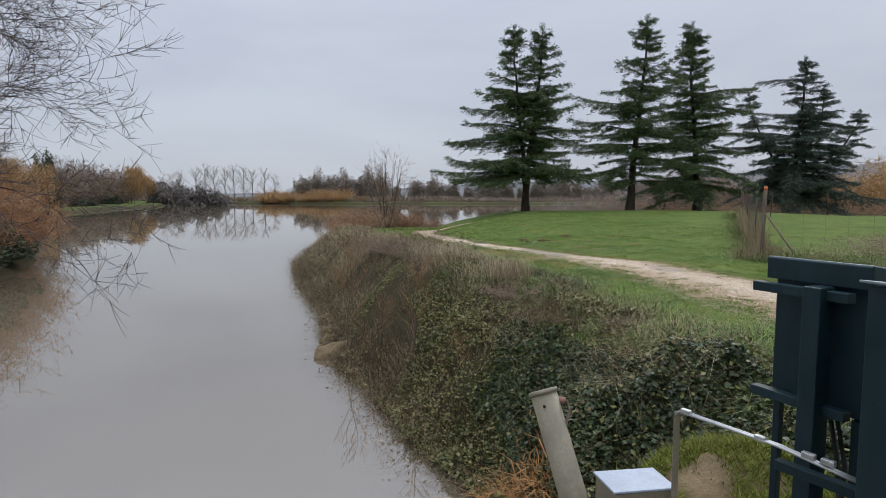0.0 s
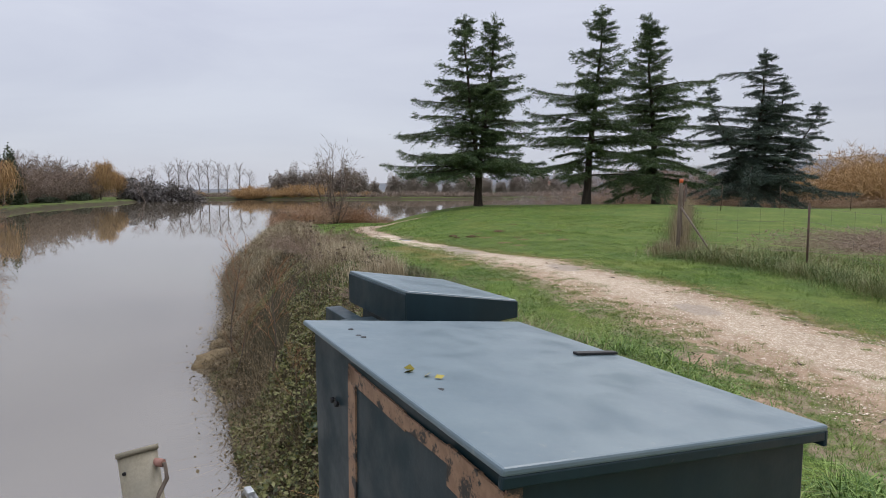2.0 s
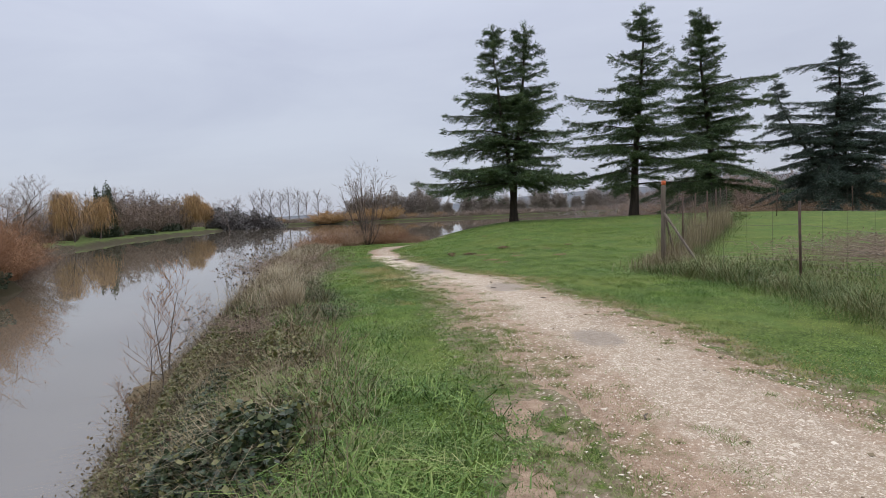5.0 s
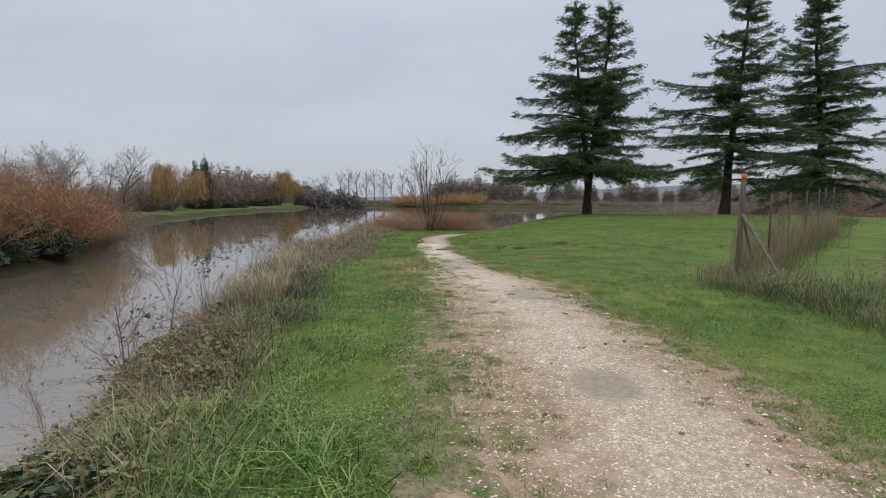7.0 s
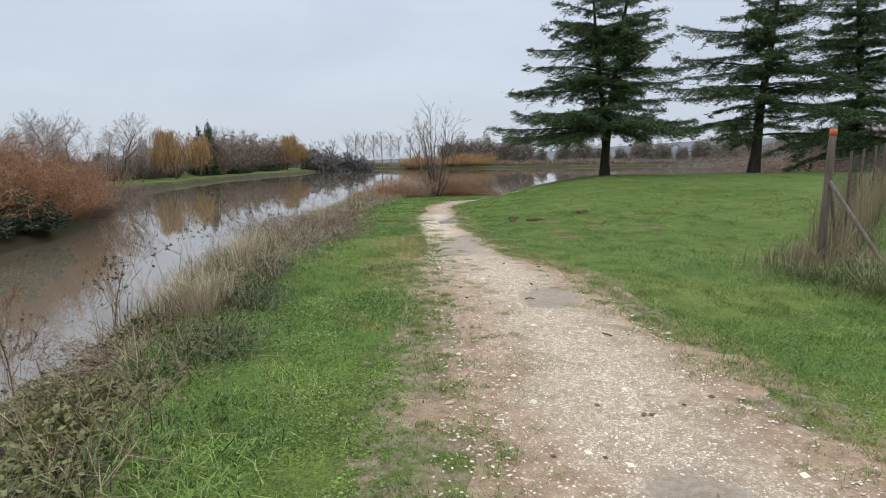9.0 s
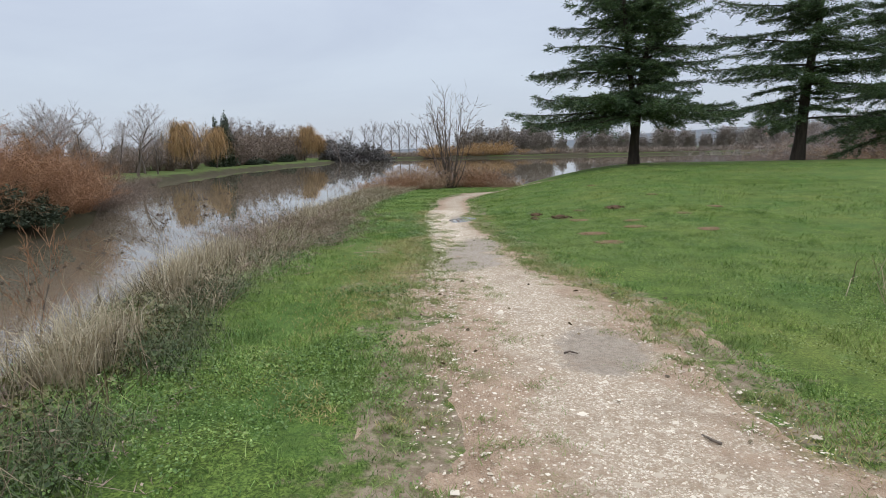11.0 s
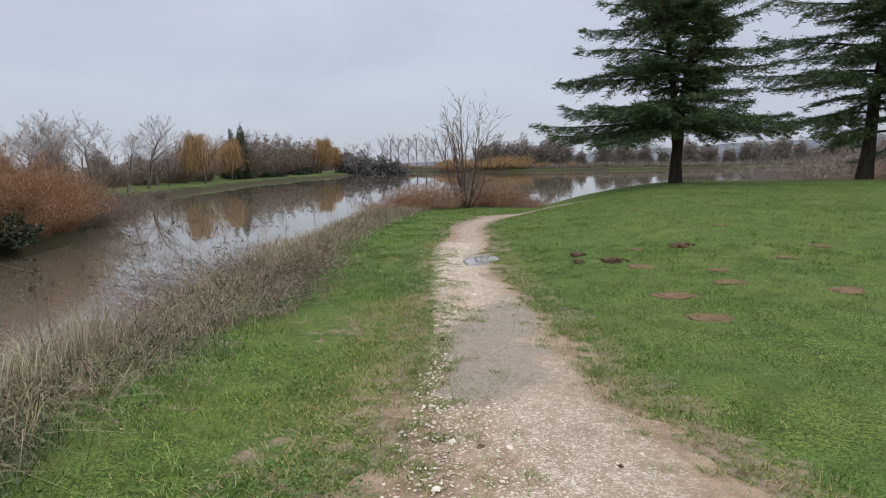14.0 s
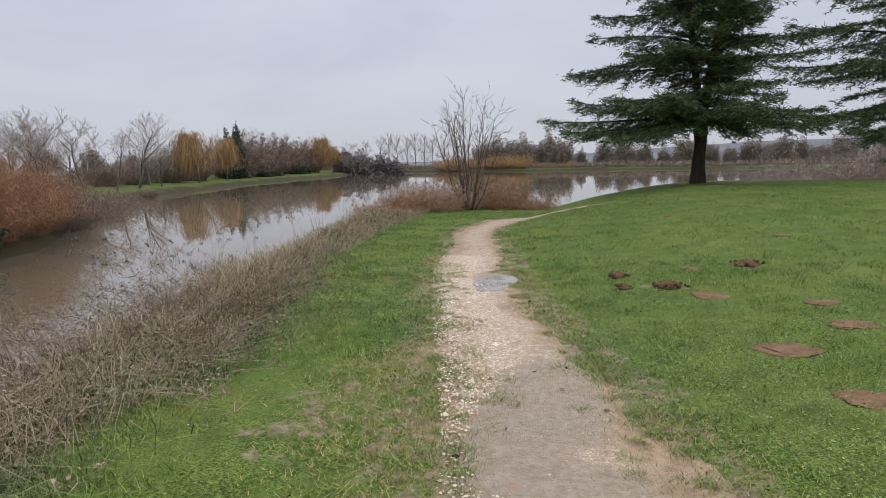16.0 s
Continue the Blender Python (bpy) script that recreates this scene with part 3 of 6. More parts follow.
def grow(rng, height, spread=0.5, levels=5, first=0.25, limbs=4, radius=None, lift=0.35, droop=0.0, stems=1, shrink=0.68):
    """The skeleton of a bare tree: p0, p1, r0, r1 and level of each length of wood."""
    out = []

    def go(p, way, length, r, level):
        k = 7 if level == 0 and stems == 1 else 3 if level < 2 else 2
        for i in range(k):
            way = (way + Vector(rng.normal(size=3)) * 0.13 + Vector((0, 0, lift * 0.25 if level else 0.1)) - Vector((0, 0, droop * level * 0.2))).normalized()
            q = p + way * (length / k)
            r1 = r * (0.86 if i < k - 1 else 0.72)
            out.append((p[:], q[:], r, r1, level))
            if level < levels and (level > 0 or i > 0):
                for _ in range(limbs if i == k - 1 else max(1, limbs - 2)):
                    a = rng.random() * 2 * math.pi
                    turn = Vector((math.cos(a), math.sin(a), 0)) * spread * (0.6 + 0.8 * rng.random())
                    go(q, (way + turn + Vector((0, 0, lift * 0.3))).normalized(), length * shrink * (0.65 + 0.5 * rng.random()) * ((0.95 - 0.6 * i / k) * 0.85 if level == 0 and stems == 1 else 1.0), r1 * 0.62, level + 1)
            p, r = q, r1

    for s in range(stems):
        a = rng.random() * 2 * math.pi
        lean = Vector((math.cos(a), math.sin(a), 0)) * (0.35 if stems > 1 else 0.05)
        go(Vector((0, 0, -0.1)), (Vector((0, 0, 1)) + lean).normalized(), height * (first * 1.6 if stems > 1 else 0.78), radius or height * 0.02, 0)
    p0, p1, r0, r1, lv = (np.array(c, float) for c in zip(*out))
    k = height / p1[:, 2].max()
    return p0 * k, p1 * k, r0, r1, lv


def bare_tree(name, rng, label, wood=BAREBARK, twig=TWIG, fine=0.012, cut=2, **shape):
    """A leafless tree at the origin: trunk with its limbs, and a crown of twigs."""
    p0, p1, r0, r1, lv = grow(rng, **shape)
    root = thing(name, (0, 0, 0), label, "tree")
    big = lv < cut
    part("trunk", from_arrays("trunk", *prisms(p0[big], p1[big], r0[big], r1[big], 6), smooth=True), wood, root)
    mid, thin = ~big & (lv < lv.max()), ~big & (lv == lv.max())
    sets = [slivers(p0[thin], p1[thin] + (p1[thin] - p0[thin]) * 0.3, np.maximum(r0[thin], fine) * 2, rng)]
    if mid.any():
        sets.append(prisms(p0[mid], p1[mid], np.maximum(r0[mid], fine), np.maximum(r1[mid], fine * 0.6), 3))
    part("crown", from_arrays("crown", *merge(*sets)), twig, root)
    return root


def poplar(rng, label, height=16.0):
    """A tall leafless poplar: a straight trunk with rising limbs all the way up and an airy oval crown."""
    root = thing("poplar_tree", (0, 0, 0), label, "tree")
    wood, fine = [], []
    for i in range(8):
        wood.append(((0, 0, height * i / 8.4 - 0.1), (0, 0, height * (i + 1) / 8.4 - 0.1), 0.24 - 0.027 * i, 0.215 - 0.027 * i))
    for f in np.arange(0.16, 0.95, 0.028):
        a, up = rng.random() * 6.28, 0.55 + 1.0 * f
        p = Vector((0, 0, height * f))
        way = Vector((math.cos(a), math.sin(a), up)).normalized()
        long = height * (0.10 + 0.24 * math.sin(math.pi * min(1.0, 0.1 + f * 0.86))) * (0.75 + 0.5 * rng.random())
        q = p + way * long
        wood.append((p[:], q[:], 0.075, 0.03))
        for _ in range(7):
            s0 = p.lerp(q, 0.3 + 0.7 * rng.random())
            w = (way + Vector(rng.normal(size=3)) * 0.45 + Vector((0, 0, 0.25))).normalized()
            e = s0 + w * long * (0.25 + 0.35 * rng.random())
            fine.append((s0[:], e[:]))
            for _ in range(3):
                s1 = s0.lerp(e, rng.random())
                fine.append((s1[:], (s1 + (w + Vector(rng.normal(size=3)) * 0.5).normalized() * (0.5 + 0.8 * rng.random()))[:]))
    part("trunk", from_arrays("trunk", *prisms(*[np.array(c, float) for c in zip(*wood)], 5), smooth=True), BAREBARK, root)
    p0, p1 = (np.array(c, float) for c in zip(*fine))
    part("crown", from_arrays("crown", *slivers(p0, p1, np.full(len(p0), 0.055), rng)), TWIG, root)
    return root


def strands(start, length, sway, rng, joints=4, width=0.03):
    """Hanging twigs: ribbons that fall from the start points."""
    n = len(start)
    a = rng.random(n) * 2 * np.pi
    side = np.stack([np.cos(a), np.sin(a), np.zeros(n)], -1) * width * 0.5
    out = unit(np.stack([rng.normal(size=n), rng.normal(size=n), np.zeros(n)], -1)) * sway
    rings = []
    for j in range(joints + 1):
        f = j / joints
        p = start + out * (f * (2 - f)) * length.reshape(-1, 1) + np.array([0, 0, -1.0]) * (f ** 1.4 * length).reshape(-1, 1)
        s = side * (1 - 0.7 * f)
        rings += [p - s, p + s]
    v = np.stack(rings, 1)
    i = np.arange(n)[:, None] * (2 * joints + 2)
    q = np.concatenate([i + np.array([[2 * j, 2 * j + 1, 2 * j + 3, 2 * j + 2]]) for j in range(joints)])
    return v.reshape(-1, 3), None, q


def many_stemmed(name, rng, height, label, material, stems=16):
    """A slender tree of many stems from one foot, each with rising shoots and fine twigs."""
    root = thing(name, (0, 0, 0), label, "tree")
    fine = []
    for _ in range(stems):
        a, d = rng.random() * 6.28, height * (0.06 + 0.25 * rng.random())
        out = Vector((math.cos(a) * d, math.sin(a) * d, 0))
        h = height * (0.55 + 0.45 * rng.random()) * (1.05 - 0.9 * d / height)
        pts = [out * (f ** 0.75) + Vector((rng.normal() * 0.05, rng.normal() * 0.05, h * f - 0.1)) for f in np.linspace(0, 1, 7)]
        part("stem", tube([p[:] for p in pts], [0.034, 0.03, 0.026, 0.021, 0.016, 0.011, 0.006], 6), BAREBARK, root)
        for _ in range(20):
            f = 0.12 + 0.86 * rng.random()
            i = min(int(f * 6), 5)
            p = pts[i].lerp(pts[i + 1], f * 6 - i)
            w = (Vector(rng.normal(size=3)) * 0.55 + Vector((0, 0, 1.0)) + out.normalized() * 0.35).normalized()
            e = p + w * (0.45 + 0.75 * rng.random())
            fine.append((p[:], e[:]))
            for _ in range(4):
                q = p.lerp(e, 0.2 + 0.8 * rng.random())
                fine.append((q[:], (q + (w + Vector(rng.normal(size=3)) * 0.5).normalized() * (0.2 + 0.35 * rng.random()))[:]))
    p0, p1 = (np.array(c, float) for c in zip(*fine))
    part("crown", from_arrays("crown", *slivers(p0, p1, np.full(len(p0), 0.022), rng)), material, root)["kind"] = "stuff"
    return root


def weeping_willow(rng, height, label, strand=WILLOW, count=2000, width=0.035):
    p0, p1, r0, r1, lv = grow(rng, height=height * 0.96, spread=0.75, levels=3, first=0.22, limbs=4, lift=0.3)
    root = thing("willow_tree", (0, 0, 0), label, "tree")
    part("trunk", from_arrays("trunk", *prisms(p0, p1, np.maximum(r0, 0.02), np.maximum(r1, 0.012), 5), smooth=True), BAREBARK, root)
    tips = p1[lv >= 2]
    start = tips[rng.integers(0, len(tips), count)] + rng.normal(size=(count, 3)) * height * 0.045
    part("crown", from_arrays("crown", *strands(start, np.minimum(start[:, 2] * (0.15 + 0.62 * rng.random(count)), height * (0.06 + 0.34 * rng.random(count))), 0.35, rng, 4, width)), strand, root)
    return root


def thicket(name, rng, size, height, label, material, category="shrub", stems=700, leaf=0.0, width=0.03, arch=0.5):
    """A bush of many arching twigs from one foot, with small side twigs."""
    a, d = rng.random(stems) * 2 * np.pi, np.sqrt(rng.random(stems)) * size * 0.35
    base = np.stack([np.cos(a) * d, np.sin(a) * d, np.full(stems, -0.15)], -1)
    out = np.stack([np.cos(a), np.sin(a), np.zeros(stems)], -1) * (size * 0.75 * rng.random(stems) ** 0.8).reshape(-1, 1) * arch * 1.4 + rng.normal(size=(stems, 3)) * np.array([1, 1, 0]) * size * 0.13
    h = height * (0.3 + 0.7 * rng.random(stems)) * (1 - 0.35 * (d / (size * 0.35)) ** 2)
    pts = []
    for j in range(5):
        f = j / 4
        p = base + out * f ** 1.5
        p[:, 2] += h * (f - 0.12 * f * f) / 0.88
        pts.append(p)
    bars, canes = [], []
    for j in range(4):
        canes.append(prisms(pts[j], pts[j + 1], np.full(stems, width * (1 - j * 0.2) * 0.5), np.full(stems, width * (0.8 - j * 0.2) * 0.5), 3))
    for j in (1, 2, 3, 4):
        for _ in range(5):
            start = pts[j] if j == 4 else pts[j] + (pts[min(j + 1, 4)] - pts[j]) * rng.random((stems, 1))
            w = unit(rng.normal(size=(stems, 3)) + np.array([0, 0, 0.45])) * height * (0.07 + 0.13 * rng.random((stems, 1)))
            bars.append(slivers(start, start + w, np.full(stems, width * 0.8), rng))
    if leaf:
        p = np.concatenate([pts[2], pts[3], pts[4]])
        p = np.concatenate([p + rng.normal(size=p.shape) * height * 0.07 for _ in range(4)])
        bars.append(leaves(p, leaf * (0.6 + 0.8 * rng.random(len(p))), rng))
    root = thing(name, (0, 0, 0), label, category)
    part("trunk", from_arrays("trunk", *merge(*canes)), material, root)["kind"] = "stuff"
    part("crown", from_arrays("crown", *merge(*bars)), material, root)["kind"] = "stuff"
    return root


def leafy_mound(name, rng, size, height, label, material, count=6000, leaf=0.4, category="shrub"):
    """A dense evergreen or twiggy clump with an uneven outline."""
    v = unit(rng.normal(size=(count, 3)))
    v[:, 2] = np.abs(v[:, 2])
    lump = 1 + 0.28 * np.sin(v[:, 0] * 5 + rng.random() * 6) * np.cos(v[:, 1] * 4.3 + rng.random() * 6) + 0.15 * np.sin(v[:, 2] * 9 + v[:, 0] * 8)
    p = v * (0.55 + 0.45 * rng.random((count, 1)) ** 0.5) * lump.reshape(-1, 1) * np.array([size * 0.5, size * 0.5, height])
    p[:, 2] *= 0.92
    twigs = slivers(p * np.array([0.6, 0.6, 0.5]), p * 1.06, np.full(count, leaf * 0.12), rng)
    sets = [leaves(p, leaf * (0.5 + 0.9 * rng.random(count)), rng)] + ([twigs] if twigs else [])
    return tagged(part(name, from_arrays(name, *merge(*sets)), material), label, category)


# ---------------------------------------------------------------- cedars
def cedar(place, rng, leaders, reach, floor, label, needles=CEDAR, limbs=70, droop=0.17, power=0.68, extra=()):
    """A cedar: leaders are (x, y, height) tops over the foot; flat sprays of needles on spreading limbs."""
    root = thing("cedar_tree", place, label, "tree", "cedars on the mound")
    wood, tufts, dirs = [], [], []
    for n, (lx, ly, H) in enumerate(leaders):
        base = Vector((0, 0, -0.25)) if n == 0 else Vector((lx * 0.12, ly * 0.12, 0.2))
        fork = 0.0 if len(leaders) == 1 else 0.12
        knots = [base]
        for i in range(1, 13):
            f = i / 12
            s = ease(np.array((f - fork) / (1 - fork) * 1.0)) ** 0.8 if f > fork else 0.0
            knots.append(Vector((lx * float(s) + rng.normal() * 0.05, ly * float(s) + rng.normal() * 0.05, H * f)))
        r = H * 0.021 * (1.0 if n == 0 else 0.8)
        for i in range(12):
            wood.append((knots[i][:], knots[i + 1][:], r * (1 - i / 12) ** 1.05 + 0.022 + (0.1 if i == 0 and n == 0 else 0), r * (1 - (i + 1) / 12) ** 1.05 + 0.02))
        for z in np.arange(H * 0.86, H + 0.25, 0.06):
            for _ in range(2):
                b = rng.random() * 2 * math.pi
                w = 0.05 + 0.10 * max(0.0, (H - z) / (H * 0.14))
                tufts.append((lx + math.cos(b) * w, ly + math.sin(b) * w, z))
                dirs.append((math.cos(b) * 0.5, math.sin(b) * 0.5, 0.9))
        jobs, z, turn = [], floor, rng.random() * 6.28
        while z < H * 0.985:
            f = z / H
            span = 0.86 * reach * (1 - f) ** power * (1 - 0.35 * float(ease((f - 0.55) / 0.4)))
            for i in range(4 if rng.random() < 0.5 else 3):
                turn += 2.0 + rng.normal() * 0.5
                jobs.append((min(f + rng.normal() * 0.012, 0.985), turn, span * (0.42 + 0.58 * rng.random() + (0.16 if rng.random() < 0.15 else 0.0)) + 0.22, droop * (0.6 + 0.8 * rng.random())))
            for i in range(3 if f < 0.65 else 0):
                jobs.append((min(f + 0.03 * rng.random(), 0.985), rng.random() * 6.28, span * (0.22 + 0.25 * rng.random()) + 0.2, droop))
            z += (0.60 + 0.32 * rng.random()) * (1.0 - 0.45 * f) * 74 / limbs * (1.0 if n == 0 else 1.25)
        if n == 0:
            jobs += list(extra)
        for f, a, length, dr in jobs:
            k = min(int(f * 12), 11)
            start = knots[k].lerp(knots[k + 1], f * 12 - k)
            out = Vector((math.cos(a), math.sin(a), 0))
            cross = Vector((-out.y, out.x, 0))
            rise, p, prev, bend = 0.55 * (f - 0.3) + 0.15 + rng.normal() * 0.10, start, start, rng.normal() * 0.2
            m = max(3, int(length / 0.45))
            for j in range(1, m + 1):
                t = j / m
                p = start + out * length * t + cross * length * bend * t * t + Vector((0, 0, length * (rise * t - dr * t * t * 1.6 + 0.10 * t ** 4)))
                r0 = 0.011 * length * (1 - t) + 0.010
                wood.append((prev[:], p[:], r0 + 0.006, r0))
                if t > 0.13:
                    for sgn in (-1, 1):
                        for rep in range(3):
                            l2 = (0.32 + 0.33 * length * (1 - t) ** 0.7 * t ** 0.4) * (0.55 + 0.7 * rng.random())
                            w2 = (out * (0.55 + 0.5 * rng.random()) + cross * sgn * (0.5 + 0.6 * rng.random()) + Vector((0, 0, rng.normal() * 0.08 - (0.10 if rng.random() < 0.7 else 0.38)))).normalized()
                            s2 = prev.lerp(p, rng.random())
                            e2 = s2 + w2 * l2 - Vector((0, 0, l2 * l2 * 0.24))
                            wood.append((s2[:], e2[:], 0.012, 0.006))
                            for u in np.arange(0.12, 1.02, 0.15 / max(l2, 0.3)):
                                tufts.append((s2.lerp(e2, float(u)))[:])
                                dirs.append(w2[:])
                prev = p
            for _ in range(6):
                tufts.append((p + Vector(rng.normal(size=3)) * 0.1)[:])
                dirs.append(out[:])
    p0, p1, r0, r1 = (np.array(c, float) for c in zip(*wood))
    thick = r0 > 0.0125
    part("trunk", from_arrays("trunk", *merge(prisms(p0[thick], p1[thick], r0[thick], r1[thick], 6), prisms(p0[~thick], p1[~thick], r0[~thick], r1[~thick], 3)), smooth=True), BARK, root)
    tufts, dirs = np.array(tufts), np.array(dirs)
    sets = []
    for _ in range(6):
        n = len(tufts)
        way = unit(dirs * 0.8 + rng.normal(size=(n, 3)) * np.array([0.75, 0.75, 0.42]) + np.array([0, 0, 0.14]))
        side = unit(np.cross(way, rng.normal(size=(n, 3)))) * 0.020 * (0.7 + 0.7 * rng.random((n, 1)))
        p = tufts + rng.normal(size=(n, 3)) * np.array([0.085, 0.085, 0.045])
        v = np.stack([p - side, p + side, p + way * (0.10 + 0.16 * rng.random((n, 1)))], 1).reshape(-1, 3)
        sets.append((v, np.arange(n * 3).reshape(-1, 3), None))
    part("crown", from_arrays("crown", *merge(*sets)), needles, root)
    return root


def on_land(x, y, sink=0.05):
    return (x, y, float(land(np.array([x]), np.array([y]))[0]) - sink)


R = np.random.default_rng(11)
cedar(on_land(5.6, 40.4), R, [(1.1, 0.5, 12.3), (-0.9, -0.2, 12.0)], 6.6, 2.4, "dark green cedar with two leaders and spreading limbs",
      extra=[(0.21, 3.1, 6.2, 0.10), (0.23, 2.8, 5.8, 0.10), (0.20, 3.5, 5.7, 0.10), (0.23, 0.2, 4.9, 0.10), (0.24, -0.5, 4.8, 0.10), (0.42, 3.15, 5.6, 0.16), (0.36, 3.0, 5.8, 0.16), (0.24, 4.2, 4.6, 0.12), (0.52, 3.2, 4.8, 0.14), (0.60, 3.05, 4.0, 0.16)])
cedar(on_land(13.7, 43.6), R, [(0.9, 0, 13.7)], 6.6, 2.4, "dark green cedar with a clear trunk foot", limbs=80,
      extra=[(0.35, 3.0, 5.2, 0.12), (0.55, 3.2, 4.6, 0.05), (0.42, 2.7, 4.8, 0.1), (0.32, 0.1, 5.2, 0.2), (0.6, 0.1, 4.0, 0.05), (0.28, -0.4, 5.0, 0.2)])
cedar(on_land(20.6, 48.2), R, [(-0.9, 0, 14.7)], 7.0, 1.7, "tall dark green cedar with drooping lower sprays", limbs=92,
      extra=[(0.62, 0.0, 5.6, 0.20), (0.57, 0.25, 5.0, 0.18), (0.2, 3.6, 6.0, 0.3), (0.16, 4.2, 6.0, 0.35), (0.15, 3.0, 5.6, 0.35), (0.25, 5.0, 5.5, 0.3)])
cedar(on_land(32.3, 55.0), R, [(0.6, 0, 14.2), (-4.4, 0, 11.0), (5.8, 0, 9.4), (2.8, 0.5, 11.6)], 7.4, 1.8, "broad grey-green cedar with several stems", CEDAR2, limbs=72, droop=0.28,
      extra=[(0.16, 0.0, 9.0, 0.16), (0.2, 0.3, 8.5, 0.16), (0.85, 3.1, 4.0, 0.28), (0.6, 0.2, 6.0, 0.2), (0.5, 3.2, 6.0, 0.2)])


# ---------------------------------------------------------------- grass, leaves and gravel
def lift(x, y, up=0.0):
    return np.stack([x, y, np.maximum(land(x, y), WATER_Z - 0.04) + up], -1)


def across(x, y):
    left, right = trail(y)
    return (x - (left + right) / 2) / np.maximum((right - left) / 2, 0.1)


def lawn_points(n, y0, y1, reach, rng):
    y = rng.uniform(y0, y1, n)
    left, right = trail(y)
    edge = bank_edge(y)
    strip = rng.random(n) < np.clip((left - edge + 0.6) / (left - edge + 0.6 + reach * 0.55), 0.2, 0.7)
    x = np.where(strip, rng.uniform(edge - 0.2, left + 0.35 * (right - left)), right - 0.3 * (right - left) + reach * rng.random(n) ** 1.5)
    a = np.abs(across(x, y))
    bare = ease((1.2 - a) / 0.62) + 0.75 * field(x, y, 0.55, 4) + 0.8 * blots(WORN, x, y)
    keep = rng.random(n) > bare * 1.45
    return x[keep], y[keep]


G = np.random.default_rng(21)
sets = []
for n, y0, y1, reach, h, w in ((140000, 3.6, 14, 5.0, 0.033, 0.0055), (170000, 12, 24, 7.0, 0.034, 0.007), (110000, 22, 38, 12.0, 0.042, 0.012)):
    gx, gy = lawn_points(n, y0, y1, reach, G)
    tall = np.clip(1 + 0.4 * field(gx, gy, 1.5, 2) + 1.9 * field(gx, gy + 33, 0.26, 2), 0.15, 2.4)
    sets.append(blades(lift(gx, gy, -0.005), h * tall * (0.6 + 0.8 * G.random(len(gx))), w * (0.7 + 0.6 * G.random(len(gx))), 1.1, 1, G))
stuff("lawn_grass", merge(*sets), LAWN, "short bright green winter lawn grass", "grass")

# rank grass along the top of the bank, the fence and the trail's edges
n = 130000
gy = 3.2 + 30 * G.random(n) ** 1.4
gx = bank_edge(gy) + G.normal(size=n) * np.interp(gy, [6, 9, 13, 17], [0.35, 0.75, 0.6, 0.25]) + np.interp(gy, [6, 9, 13, 17], [0.2, -0.5, -0.4, 0.05])
clump = field(gx, gy, 0.7, 2)
keep = G.random(n) < 0.45 + clump * 1.5
gx, gy = gx[keep], gy[keep]
stuff("rank_grass", blades(lift(gx, gy, -0.02), (0.06 + 0.12 * G.random(len(gx)) ** 1.5) * np.interp(gy, [5, 8.5, 10, 14], [1.7, 1.5, 1.0, 1.1]) * (0.9 + 0.6 * np.clip(field(gx, gy, 0.9, 2), -0.5, 1)), (0.004 + 0.005 * G.random(len(gx))) * np.interp(gy, [8, 10.5], [1.7, 1.0]), 2.1, 2, G), LUSH, "long green grass tufts along the bank top", "grass")
n = 46000
fy = G.uniform(2, 15.4, n)
fx = np.interp(fy, [0, 9, 12.8, 15.4], [11.3, 10.1, 9.5, 8.2]) + np.where(G.random(n) < 0.55, G.normal(size=n) * 0.34, 2.4 * G.random(n) ** 1.3)
n2 = 14000
f = G.random(n2) ** 1.3
fx, fy = np.concatenate([fx, 8.3 + 9 * f + G.normal(size=n2) * 0.3]), np.concatenate([fy, 15.4 + 20 * f + G.normal(size=n2) * 0.3])
stuff("fence_line_grass", blades(lift(fx, fy, -0.02), (0.10 + 0.36 * G.random(len(fx)) ** 1.3) * (0.9 + 0.9 * field(fx, fy, 0.8, 2)), 0.0035 + 0.004 * G.random(len(fx)), 1.9, 2, G), plant("fence_grass", [(0.035, 0.066, 0.013), (0.09, 0.14, 0.03), (0.18, 0.185, 0.06), (0.27, 0.225, 0.11)]), "uncut grass and weeds along the wire fence", "grass")
n = 2200
a, d = G.random(n) * 2 * np.pi, np.abs(G.normal(size=n)) * 0.35
stuff("dry_grass_tussock", blades(lift(8.5 + np.cos(a) * d, 15.6 + np.sin(a) * d * 1.3, -0.02), 0.2 + 0.4 * G.random(n), np.full(n, 0.012), 0.7, 2, G), DRY, "pale dry grass round the corner fence post", "grass")


n = 300000
hx, hy = lawn_points(n, 4, 24, 5.0, G)
keep = field(hx, hy + 60, 0.8, 3) > np.where(hx < trail(hy)[0] + 0.1, 0.0, -0.1)
hx, hy = hx[keep], hy[keep]
stuff("broad_weeds", leaves(lift(hx, hy, 0.02) + np.stack([0 * hx, 0 * hx, 0.04 * G.random(len(hx))], -1), (0.008 + 0.012 * G.random(len(hx))) * np.where(hx < trail(hy)[0] + 0.1, 1.25, 1.0), G, 0.35), HERB, "low broad-leaved weeds and clover in the lawn", "weeds")
gy = G.uniform(11.5, 25, 30000)
gx = trail(gy)[0] - 0.1 + G.normal(size=30000) * 0.38 - 0.15
keep = (field(gx, gy + 70, 1.1, 3) + 0.9 * blots(WORN, gx, gy) > 0.05) & (gx > bank_edge(gy) + 0.3) & (gx < trail(gy)[0] + 0.5)
ry = G.uniform(4.5, 24, 26000)
rx = trail(ry)[1] + G.normal(size=26000) * 0.28
far = field(rx, ry + 25, 0.7, 3) > -0.05
